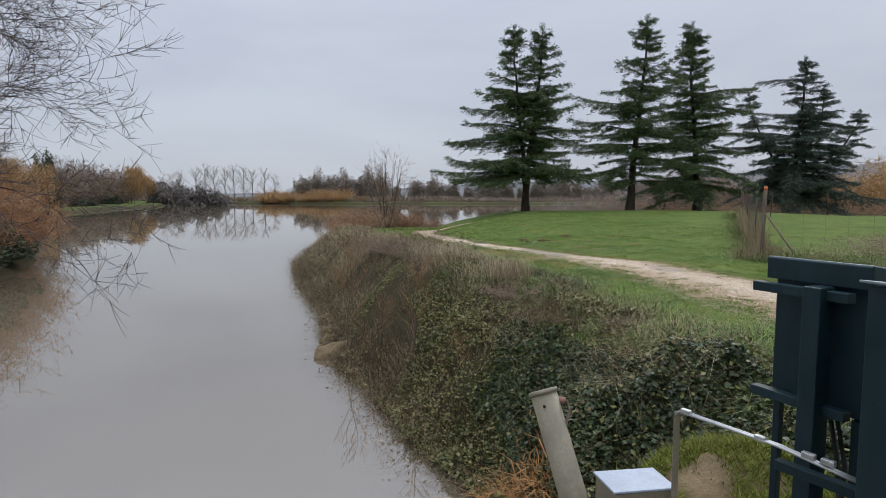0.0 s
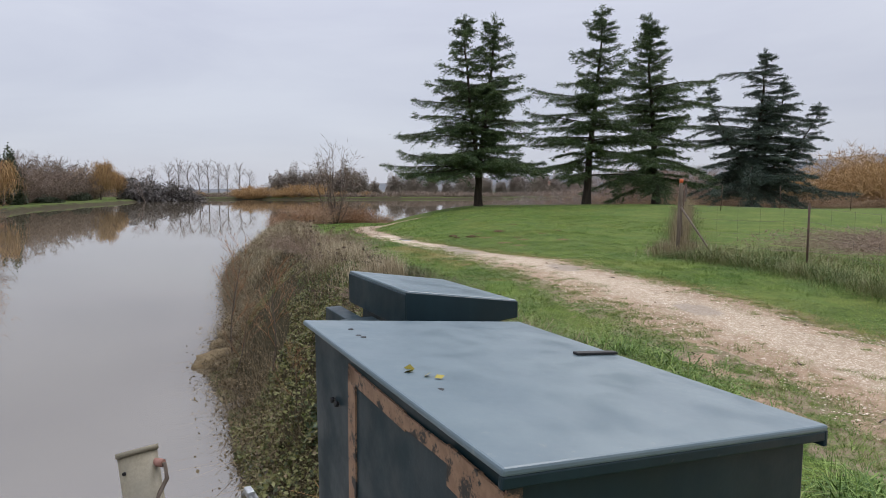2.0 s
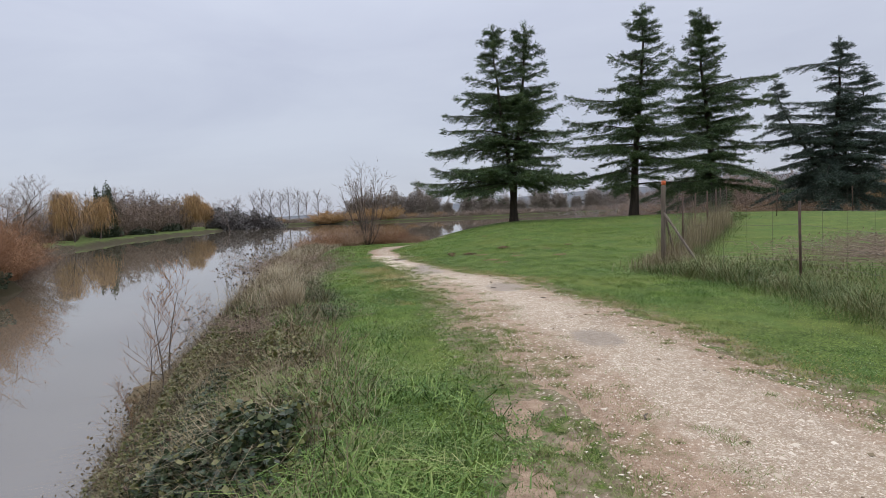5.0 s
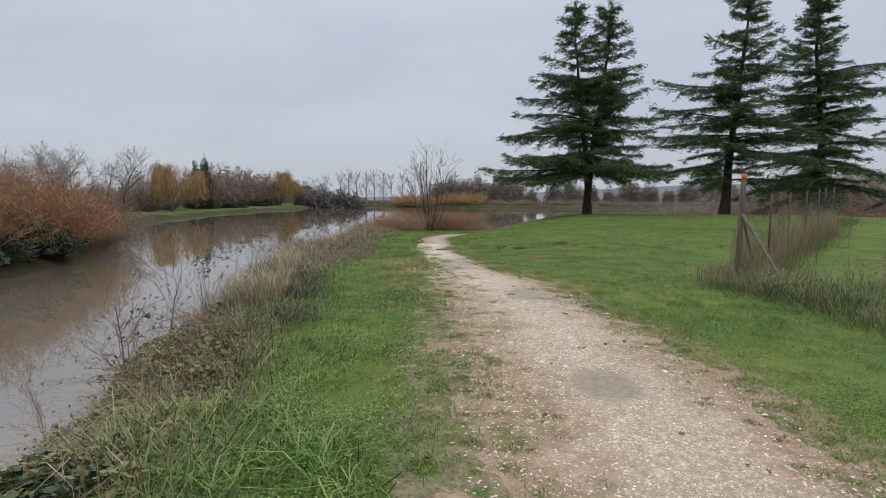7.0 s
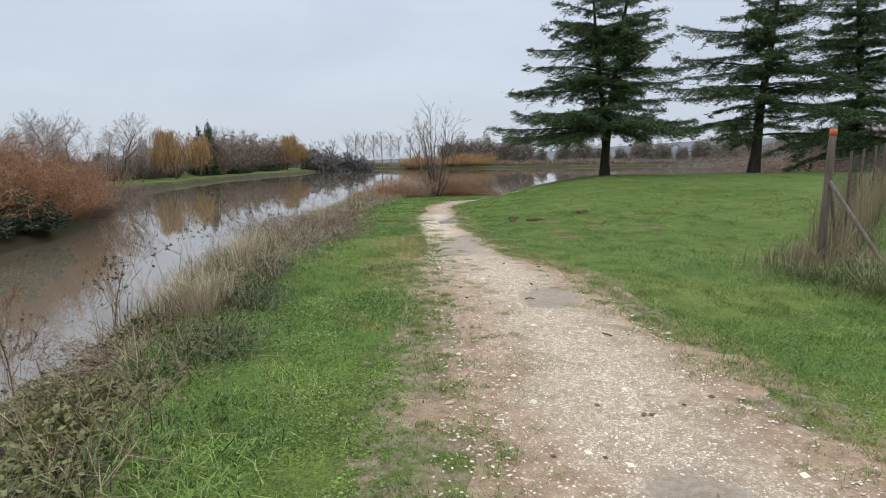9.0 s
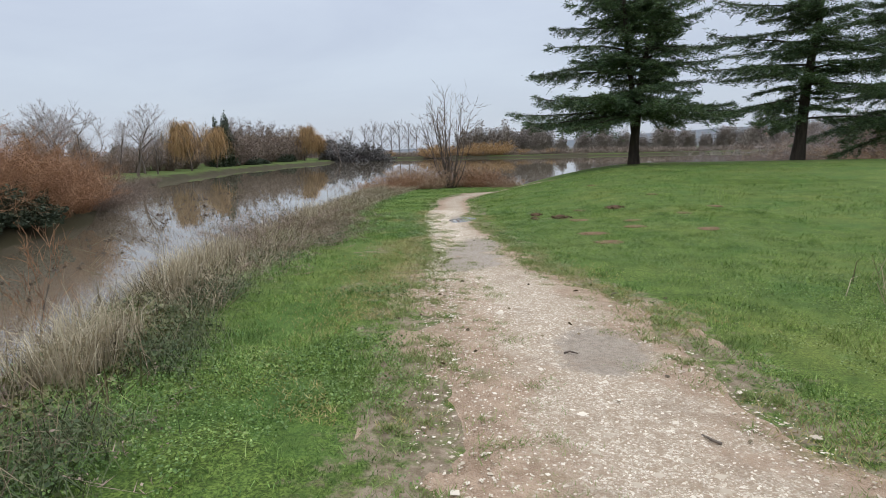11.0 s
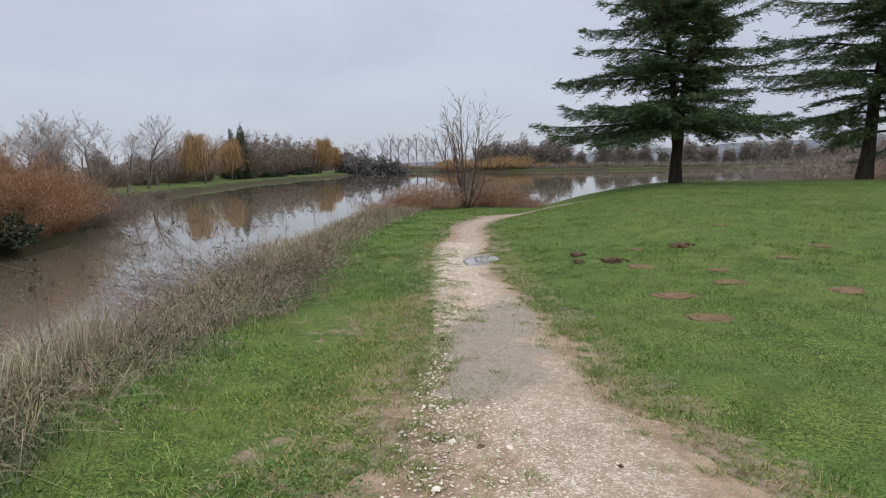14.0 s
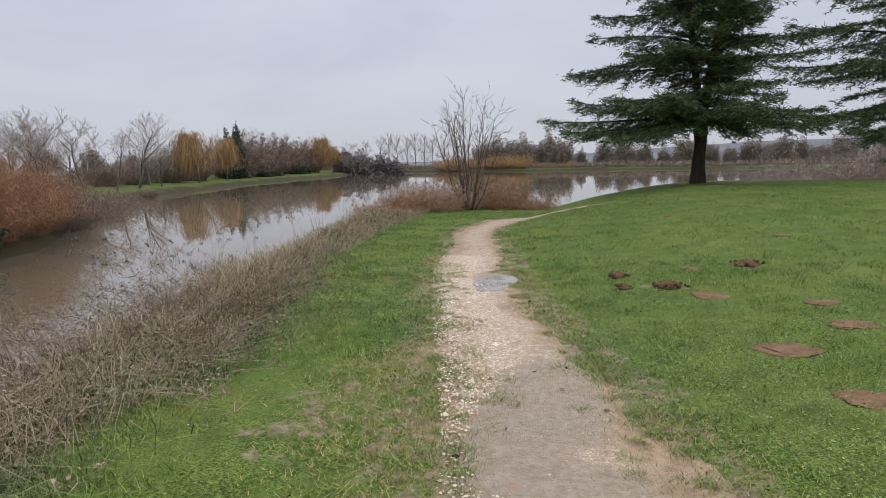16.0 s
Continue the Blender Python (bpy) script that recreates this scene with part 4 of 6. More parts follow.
gx, gy = np.concatenate([gx[keep], rx[far]]), np.concatenate([gy[keep], ry[far]])
stuff("dry_lawn_patch", blades(lift(gx, gy, 0), 0.014 + 0.026 * G.random(len(gx)), np.full(len(gx), 0.007), 1.8, 1, G), plant("yellowed_lawn", [(0.20, 0.17, 0.05), (0.33, 0.28, 0.09), (0.45, 0.36, 0.16), (0.24, 0.15, 0.07)]), "dry yellowed lawn grass along the path edges", "grass")


def bank_points(n, y0, y1, power, rng, lo=0.0, hi=1.0):
    """Points on the bank between the water (0) and its top (1)."""
    y = y0 + (y1 - y0) * rng.random(n) ** power
    x = rng.uniform(-10, 4, n)
    d = shore_distance(x, y)
    edge = bank_edge(y)
    u = np.maximum(d, 0) / np.maximum(d + (edge - x), 0.05)
    keep = (d > -0.4) & (x < edge + 0.25) & (u >= lo - 0.05) & (u <= hi + 0.05) & (x > -10)
    return x[keep], y[keep], u[keep]


def hummock(x, y):
    return (0.14 + 0.58 * np.clip(field(x, y, 1.3, 2) + 0.15, 0, 1) + 0.42 * np.clip(field(x + 9, y + 5, 0.42, 2), 0, 1)) * np.interp(y, [7.5, 10, 12, 15], [1.0, 0.65, 0.35, 0.15]) * (0.15 + 0.85 * ease((bank_edge(y) - x + 0.1) / 1.1))


def shell(n):
    """Most leaves sit on the outside of a mound, a few within it."""
    return np.where(G.random(n) < 0.75, 1.0 - 0.22 * G.random(n), G.random(n))


x, y, u = bank_points(300000, 3.0, 10.5, 1.0, G, 0.0, 0.8)
keep = field(x, y + 40, 1.5, 2) + 0.25 * (0.5 - u) + 0.06 * (8 - y) > 0.0
keep &= (u < 0.55) | (y < 7)
x, y = x[keep][:80000], y[keep][:80000]
stuff("ivy", leaves(lift(x, y, 0) + np.stack([0 * x, 0 * x, hummock(x, y) * shell(len(x))], -1), 0.035 + 0.055 * G.random(len(x)), G, 0.6), IVY, "dark glossy ivy trailing down the steep bank", "ivy")
x, y, u = bank_points(420000, 3.0, 24, 1.1, G, 0.0, 0.92)
keep = (field(x, y + 40, 1.5, 2) + 0.25 * (0.5 - u) + 0.06 * (8 - y) < np.where(G.random(len(x)) < 0.3, 9.0, 0.12)) & (field(x, y + 90, 1.2, 2) - 0.10 * np.clip(y - 8.0, 0, 9) > -0.6)
x, y = x[keep][:95000], y[keep][:95000]
stuff("brambles", leaves(lift(x, y, 0) + np.stack([0 * x, 0 * x, 1.05 * hummock(x, y) * shell(len(x))], -1), (0.03 + 0.048 * G.random(len(x))) * np.interp(y, [6, 10], [1.15, 0.9]), G, 0.7), BRAMBLE, "tangled olive and brown bramble leaves on the bank", "brambles")
x, y, u = bank_points(420000, 3.0, 44, 1.25, G, 0.1, 1.05)
keep = (field(x, y + 150, 1.1, 2) + 0.5 * (u - 0.45) + 0.03 * (y - 14) > 0.12)
keep &= G.random(len(x)) < np.where((u < 0.4) & (y < 15), 0.2, np.interp(y, [6, 7.5, 8.2, 12, 14], [0.7, 0.85, 0.8, 0.7, 1.0]))
keep &= (u < 0.78) | (y > 10) | (G.random(len(x)) < 0.15)
x, y = x[keep][:70000], y[keep][:70000]
stuff("dry_bank_grass", blades(lift(x, y, -0.03), (0.25 + 0.45 * G.random(len(x))) * (0.8 + 0.5 * hummock(x, y)) * np.interp(y, [8, 15, 30, 40], [0.9, 0.85, 0.8, 0.8]), 0.003 + 0.006 * G.random(len(x)), 2.2, 2, G), DRY, "matted straw-coloured dry grass on the bank", "grass")
x, y, u = bank_points(260000, 3.0, 36, 1.2, G, 0.0, 1.0)
thin = G.random(len(x)) < np.interp(y, [8, 10, 14, 17], [0.35, 0.35, 0.3, 0.35])
x, y = x[thin][:20000], y[thin][:20000]
stuff("dead_stems", blades(lift(x, y, -0.03), (0.3 + 0.5 * G.random(len(x))) * np.interp(y, [8, 12], [0.8, 0.75]), 0.003 + 0.005 * G.random(len(x)), 2.0, 2, G), DRYDARK, "dark dead weed and bramble stems on the bank", "weeds")
# tall bleached grass and green docks along the top of the bank further on
n = 9000
gy = 11.5 + 14 * G.random(n) ** 1.3
gx = bank_edge(gy) - 0.25 - np.abs(G.normal(size=n)) * 0.4
keep = field(gx, gy + 11, 1.2, 2) + 0.3 * (gy < 16.5) > -0.1
gx, gy = gx[keep], gy[keep]
stuff("tall_dry_grass", blades(lift(gx, gy, -0.03), 0.25 + 0.4 * G.random(len(gx)), 0.004 + 0.006 * G.random(len(gx)), 0.7, 2, G), plant("bleached_grass", [(0.24, 0.185, 0.105), (0.42, 0.345, 0.22), (0.56, 0.48, 0.34)]), "tall bleached dry grass along the bank top", "grass")
n = 9000
gy = 10.5 + 11 * G.random(n)
gx = bank_edge(gy) + 0.05 + G.normal(size=n) * 0.22
keep = field(gx, gy + 200, 0.9, 2) > -0.1
gx, gy = gx[keep], gy[keep]
stuff("dock_leaves", merge(leaves(lift(gx, gy, 0.03) + np.stack([0 * gx, 0 * gx, 0.16 * G.random(len(gx)) ** 1.5], -1), 0.012 + 0.028 * G.random(len(gx)), G, 0.9), blades(lift(gx, gy, -0.02), 0.10 + 0.2 * G.random(len(gx)), 0.004 + 0.004 * G.random(len(gx)), 1.6, 2, G)), plant("dock_greens", [(0.04, 0.06, 0.025), (0.09, 0.115, 0.045), (0.18, 0.18, 0.08)]), "dark green docks and weeds along the bank top", "weeds")
n = 1900
fx, fy = 0.95 + G.normal(size=n) * 0.2, 6.5 + G.normal(size=n) * 0.36
stuff("dead_ferns", blades(lift(fx, fy, 0.05), 0.18 + 0.28 * G.random(n), np.full(n, 0.022), 1.6, 2, G), FERN, "orange-brown dead fern fronds by the water", "fern")
# grey-brown leaves and stems that overhang the water's edge
x, y, u = bank_points(500000, 4.0, 40, 1.3, G, -0.05, 0.10)
keep = G.random(len(x)) < np.interp(y, [8, 11], [0.12, 0.8])
x, y = x[keep][:8000], y[keep][:8000]
stuff("overhanging_weeds", merge(blades(lift(x, y, -0.02), 0.25 + 0.4 * G.random(len(x)), np.full(len(x), 0.008), 2.0, 2, G), leaves(lift(x, y, 0) + G.normal(size=(len(x), 3)) * np.array([0.25, 0.25, 0.1]) + np.array([0, 0, 0.25]), 0.03 + 0.04 * G.random(len(x)), G)), DRYDARK, "drooping weeds over the water's edge", "weeds")


def gravel():
    n = 80000
    y = 4 + 21 * G.random(n) ** 1.2
    a = G.normal(size=n) * np.interp(y, [4, 13, 16, 25], [0.42, 0.4, 0.28, 0.36]) + np.interp(y, [4, 13, 16, 25], [0.05, 0.0, -0.40, -0.2])
    keep = np.abs(a) < 0.88
    y, a, n = y[keep], a[keep], int(keep.sum())
    left, right = trail(y)
    x = (left + right) / 2 + a * (right - left) / 2
    keep = blots(MUD, x, y) < 0.45 + 0.2 * G.random(n)
    x, y = x[keep], y[keep]
    n = len(x)
    size = 0.0038 + 0.0095 * G.random(n) ** 2.6
    big = G.random(n) < 0.0025
    size = np.where(big, 0.018 + 0.014 * G.random(n), size)
    size[0], x[0], y[0] = 0.055, 4.05, 13.8
    corner = np.array([(1, 0, 0), (-1, 0, 0), (0, 1, 0), (0, -1, 0), (0, 0, 1)], float)
    turn = G.random(n) * 2 * np.pi
    c, s = np.cos(turn), np.sin(turn)
    v = corner[None] * (0.6 + 0.7 * G.random((n, 5, 1))) * size[:, None, None] * np.array([1.4, 0.95, 0.5])
    v = np.stack([v[..., 0] * c[:, None] - v[..., 1] * s[:, None], v[..., 0] * s[:, None] + v[..., 1] * c[:, None], v[..., 2]], -1)
    v += np.stack([x, y, land(x, y) + 0.021], -1)[:, None]
    faces = np.array([(0, 2, 4), (2, 1, 4), (1, 3, 4), (3, 0, 4)])
    stuff("gravel", (v.reshape(-1, 3), (np.arange(n)[:, None, None] * 5 + faces[None]).reshape(-1, 3), None), STONES, "loose pale limestone chips on the footpath", "gravel")


gravel()
# tufts that grow in the trail
n = 760
ty = G.uniform(4.5, 24, n)
left, right = trail(ty)
tx = left + (right - left) * np.where(G.random(n) < 0.62, 0.42 * G.random(n) ** 1.3, 1 - 0.3 * G.random(n) ** 1.4)
k = 80
spread = np.repeat(0.035 + 0.15 * G.random(n) ** 2, k)
px, py = np.repeat(tx, k) + G.normal(size=n * k) * spread, np.repeat(ty, k) + G.normal(size=n * k) * spread * 0.7
stuff("path_tufts", blades(lift(px, py, 0.01), 0.016 + 0.034 * G.random(n * k), np.full(n * k, 0.007), 1.5, 1, G), plant("trodden_grass", [(0.11, 0.155, 0.035), (0.19, 0.255, 0.065), (0.32, 0.33, 0.13), (0.24, 0.19, 0.10)]), "small trodden grass tufts growing in the footpath", "grass")
n = 260
lx, ly = G.uniform(1, 8, n), G.uniform(5, 22, n)
keep = np.abs(across(lx, ly)) < 1.3
lx, ly = lx[keep], ly[keep]
stuff("fallen_leaves", leaves(lift(lx, ly, 0.03), 0.03 + 0.03 * G.random(len(lx)), G, 0.05), DRYDARK, "a few fallen brown leaves on the footpath", "leaves")


# ---------------------------------------------------------------- the sluice: cabinets, rail, pipe
def build_sluice():
    deck = tagged(new("sluice_deck", bpy.data.meshes.new("sluice_deck")), "stained concrete deck over the outlet", "deck", kind="structure")
    bm = box((11.8, 3.1, 0.3), (-3.0, -0.35, -0.15), 0.02)
    box((1.9, 2.6, 2.6), (2.0, 2.4, -1.65), 0.04, bm=bm)
    bm.to_mesh(deck.data)
    bm.free()
    deck.data.materials.append(CONCRETE)
    # large cabinet
    c, t = (2.17, 1.66), 26.0
    W, D, H, Z = 0.66, 0.91, 1.20, -0.35
    cab = thing("control_cabinet", (*c, Z), "large dark green steel cabinet with torn brown tape", "cabinet", "sluice cabinets", t)
    h = H - Z
    fall = 6.5
    body = box((W - 0.03, D - 0.03, h - 0.03), (W / 2, D / 2, (h - 0.03) / 2), 0.006)
    for v in body.verts:
        if v.co.z > h / 2:
            v.co.z += 0.052 - 0.075 * v.co.x / W
    part("body", body, STEEL, cab)
    lid = part("lid", box((W + 0.02, D + 0.02, 0.012), (W / 2, D / 2, h), 0.004, (0, fall, 0)), LID, cab, "sloping rain-wet lid, sky reflection painted into its grey-green")
    # dark front strip stands in for the thin shadow below the lid
    lip_and_shade = box((W + 0.02, 0.010, 0.018), (W / 2, -0.004, h - 0.014), 0.003, (0, fall, 0))
    box((0.010, D + 0.02, 0.03), (W + 0.004, D / 2, h - 0.056), 0.003, bm=lip_and_shade)
    part("lid_rim", lip_and_shade, STEEL, lid)
    part("latch", box((0.13, 0.018, 0.006), (W - 0.06, 0.50, h - 0.02), 0.002, (0, fall, 0)), DARK, cab, "small black latch plate")
    for bx, by in ((0.08, 0.80), (0.075, 0.73), (0.08, 0.71), (0.07, 0.30)):
        part("bolt", tube([(bx, by, h + 0.027), (bx, by, h + 0.036)], 0.007, 8), DARK, cab)
    lx = np.array([[0.07, 0.43, h + 0.038], [0.085, 0.38, h + 0.038], [0.10, 0.36, h + 0.037], [0.06, 0.41, h + 0.039]])
    leaf = part("fallen_leaf", from_arrays("fallen_leaf", *leaves(lx, np.full(4, 0.022), np.random.default_rng(3), 0.05)), plant("yellow_leaf", [(0.35, 0.30, 0.05), (0.28, 0.2, 0.04)]))
    leaf.matrix_basis = pose(*c, Z, 0, 0, t)
    tagged(leaf, "small yellow leaves stuck on the cabinet lid", "leaf")
    for zz in (0.10, 0.13):
        part("rivet", tube([(0.012, 0.83 - zz, h - 0.11), (0.004, 0.83 - zz, h - 0.11)], 0.007, 8), DARK, cab)
    side = 0.013
    strips = [((0.004, 0.045, 0.42), (side, 0.605, h - 0.205), (2, 0, 0)), ((0.004, 0.30, 0.034), (side, 0.47, h - 0.016), (1.0, 0, 0)), ((0.004, 0.29, 0.026), (side - 0.002, 0.21, h - 0.014), (-1.0, 0, 0)),
              ((0.004, 0.22, 0.036), (side, 0.50, h - 0.36), (22, 0, 0)), ((0.004, 0.085, 0.11), (side - 0.002, 0.385, h - 0.40), (4, 0, 0)), ((0.004, 0.15, 0.065), (side - 0.004, 0.085, h - 0.03), (3, 0, 0)),
              ((0.024, 0.004, 0.075), (0.024, 0.012, h - 0.035), (0, 0, 0)), ((0.003, 0.014, 0.2), (side, 0.21, h - 0.42), (6, 0, 0))]
    for size, place, turn in strips:
        part("tape_strip", box(size, place, 0.0, turn), TAPE, cab)
    # small cabinet with a sloping lid, on a steel stand
    c2, W2, D2 = (2.03, 2.76), 0.38, 0.53
    cab2 = thing("junction_cabinet", (*c2, -0.35), "small dark green steel cabinet with sloping lid", "cabinet", "sluice cabinets", t)
    part("body", box((W2 - 0.05, D2 - 0.06, 0.68), (W2 / 2, D2 / 2, 1.19), 0.006), STEEL, cab2)
    lid = part("lid", box((W2 + 0.03, D2, 0.012), (W2 / 2, D2 / 2, 1.583), 0.004, (0, 9, 0)), LID, cab2, "sloping rain-wet lid, sky reflection painted into its grey-green")
    rim = box((W2 + 0.03, 0.01, 0.10), (W2 / 2, 0.0, 1.535), 0.003)
    for v in rim.verts:
        v.co.z += (-0.158 * (v.co.x - W2 / 2)) if v.co.z > 1.535 else (0.06 * (v.co.x - W2 / 2))
    box((0.01, D2, 0.11), (-0.012, D2 / 2, 1.555), 0.003, bm=rim)
    box((0.01, D2, 0.03), (W2 + 0.012, D2 / 2, 1.535), 0.003, bm=rim)
    part("lid_rim", rim, STEEL, lid)
    for lx, ly in ((0.05, 0.06), (W2 - 0.05, 0.06), (0.05, D2 - 0.06), (W2 - 0.05, D2 - 0.06)):
        part("leg", box((0.04, 0.04, 0.84), (lx, ly, 0.42), 0.004), STEEL, cab2)
    part("upright", box((0.12, 0.09, 1.50), (-0.09, 0.20, 0.75), 0.006), STEEL, cab2)
    for z in (1.46, 0.88, 0.30):
        part("crossbar", box((0.06, 0.5 if z > 0.5 else 0.34, 0.05), (-0.075 if z > 1 else -0.06, 0.30 if z > 0.5 else 0.1, z), 0.004), STEEL, cab2)
    part("gusset", box((0.16, 0.03, 0.05), (-0.02, 0.20, 1.40), 0.004), STEEL, cab2)
    for i, (a, b) in enumerate((((0.1, 0.2), (-0.1, 0.05)), ((0.2, 0.3), (0.05, 0.1)), ((0.3, 0.15), (0.2, 0.0)))):
        part("cable", tube([(a[0], a[1], 0.86), (a[0] + 0.03, a[1] - 0.05, 0.55), (b[0], b[1], 0.2), (b[0], b[1], 0.0)], 0.014, 8), DARK, cab2)
    for owner, x, y, z in ((cab, W + 0.012, 0.16, h - 0.20), (cab2, W2 + 0.02, 0.12, 1.40)):
        hasp = part("hasp", box((0.022, 0.05, 0.075), (x, y, z), 0.004), GALV, owner, "rust-stained steel hasp")
        part("pin", tube([(x + 0.008, y, z - 0.01), (x + 0.032, y, z - 0.01)], 0.007, 8), RUST, hasp)
        lock = part("padlock", box((0.022, 0.042, 0.05), (x + 0.022, y, z - 0.075), 0.007), RUST, owner, "small weathered padlock")
        part("shackle", tube([(x + 0.022, y - 0.014, z - 0.05), (x + 0.022, y - 0.014, z - 0.02), (x + 0.022, y, z - 0.008), (x + 0.022, y + 0.014, z - 0.02), (x + 0.022, y + 0.014, z - 0.05)], 0.004, 8), GALV, lock)
    # cable rail
    rail = thing("cable_rail", (1.34, 3.29, -0.35), "thin galvanised steel cable rail with clamps", "rail")
    part("post", box((0.035, 0.012, 0.72), (0, 0, 0.36), 0.003), PIPE, rail)
    for off in (-0.011, 0.011):
        part("rod", tube([(off, 0, 0.70), (0.02 + off, -0.02, 0.725), (0.30 + off, -0.49, 0.73), (0.50 + off, -0.80, 0.69)], 0.008, 8), GALV, rail)
    for f in (0.10, 0.85, 1.25, 1.4):
        part("clamp", box((0.06, 0.03, 0.03), (0.30 * f, -0.49 * f, 0.733), 0.006, (0, 0, -58)), GALV, rail)
    part("bracket", box((0.05, 0.46, 0.05), (0.47, -0.60, 0.60), 0.004, (0, 0, 32)), STEEL, rail)
    # leaning pipe
    pipe = thing("vent_pipe", (0.98, 3.29, -1.2), "leaning khaki plastic pipe with a thin hose", "pipe")
    top, foot = Vector((-0.32, 0.51, 1.51)), Vector((0.12, -0.04, -0.12))
    way = (top - foot).normalized()
    part("barrel", tube([foot, top], 0.088, 28), PIPE, pipe)
    part("collar", tube([top - way * 0.012, top + way * 0.012], 0.095, 28), PIPE, pipe)
    part("screw", tube([(-0.33, 0.41, 1.45), (-0.33, 0.395, 1.45)], 0.009, 8), DARK, pipe)
    hose = [(-0.24, 0.49, 1.47), (-0.17, 0.47, 1.46), (-0.155, 0.45, 1.40), (-0.19, 0.41, 1.32), (-0.155, 0.36, 1.15), (-0.085, 0.28, 0.9), (0.01, 0.16, 0.55), (0.12, 0.04, 0.2)]
    part("hose", tube(hose, 0.011, 8), OLDWOOD, pipe, "brown weathered hose")
    part("hose_fitting", tube([(-0.26, 0.49, 1.47), (-0.18, 0.475, 1.465)], 0.02, 10), BRICK, pipe)
    # float box with a pale lid on a pink brick
    fb = thing("float_box", (1.16, 3.45, -0.41), "low grey box with a pale blue-grey sheet lid", "box", turn=12)
    part("body", box((0.38, 0.26, 0.28), (0, 0, 0.14), 0.006), PIPE, fb)
    part("lid", box((0.41, 0.27, 0.014), (0, 0, 0.287), 0.004, (0, 2, 0)), PALE, fb)
    br = part("brick", box((0.21, 0.10, 0.06), (0, 0, 0.03), 0.006), BRICK)
    br.matrix_basis = pose(1.05, 3.16, -0.35, 0, 0, 20)
    tagged(br, "single pink clay brick on the concrete", "brick")
    # mossy stone beside the wall
    moss_stone((2.12, 4.1, -0.82), (0.72, 0.5, 0.55))
    n = 16000
    mx, my = G.uniform(1.45, 3.1, n), G.uniform(3.25, 4.9, n)
    hz = -0.78 + 0.56 * np.sqrt(np.clip(1 - ((mx - 2.15) / 0.78) ** 2 - ((my - 4.15) / 0.55) ** 2, 0, 1))
    hz = np.where((my < 3.7) & (mx < 2.95), np.maximum(hz, -0.35), hz)
    keep = field(mx, my, 0.4, 3) > -0.3
    mx, my, hz = mx[keep], my[keep], hz[keep]
    n = len(mx)
    stuff("moss", blades(np.stack([mx, my, np.maximum(hz, land(mx, my))], -1), 0.02 + 0.07 * G.random(n), np.full(n, 0.012), 1.5, 1, G), MOSS, "yellow-green moss and weeds on the stone", "moss")


def lump(size, rng, cuts=3, rough=0.18):
    bm = bmesh.new()
    bmesh.ops.create_icosphere(bm, subdivisions=cuts, radius=1.0)
    off = Vector(rng.normal(size=3) * 10)
    for v in bm.verts:
        v.co *= 1 + rough * noise.noise(v.co * 1.6 + off) + rough * 0.5 * noise.noise(v.co * 4 + off)
        v.co = Vector((v.co.x * size[0], v.co.y * size[1], v.co.z * size[2]))
    for f in bm.faces:
        f.smooth = True
    return bm


def moss_stone(place, size):
    ob = part("boulder", lump(size, R, 4, 0.25), ROCK)
    ob.matrix_basis = pose(*place)
    tagged(ob, "mossy tan boulder beside the concrete wall", "rock")


build_sluice()
for rx, ry, s in ((-2.65, 14.3, (0.62, 0.36, 0.24)), (-1.9, 12.7, (0.16, 0.13, 0.1)), (-3.1, 15.6, (0.22, 0.2, 0.15)), (-3.6, 18.2, (0.25, 0.2, 0.2)), (-3.3, 16.6, (0.18, 0.2, 0.14))):
    rock = part("rock", lump(s, R, 3, 0.35), ROCK)
    rock.matrix_basis = pose(rx, ry, WATER_Z + s[2] * 0.25, 0, 0, float(R.random() * 90))
    tagged(rock, "tan limestone rock lying at the water's edge", "rock", "rocks at the shore")


# ---------------------------------------------------------------- fence
def corner_post():
    x, y, z = on_land(8.35, 15.45, 0.0)
    p = thing("corner_post", (x, y, z), "weathered wooden corner post with faded orange top", "fence post")
    part("post", tube([(0, 0, -0.3), (0.01, 0, 0.8), (0.04, 0.03, 1.72), (0.05, 0.03, 1.96)], [0.052, 0.049, 0.045, 0.041], 12), OLDWOOD, p)
    part("painted_top", tube([(0.046, 0.03, 1.84), (0.049, 0.03, 1.93)], [0.0455, 0.0445], 12), ORANGE, p, "faded orange painted top")
    part("brace", tube([(0.03, -0.02, 1.25), (0.62, -0.75, 0.0), (0.7, -0.85, -0.15)], 0.026, 8), OLDWOOD, p)
    part("brace", tube([(0.05, 0.04, 1.25), (0.55, 0.95, 0.0), (0.6, 1.05, -0.15)], 0.026, 8), OLDWOOD, p)


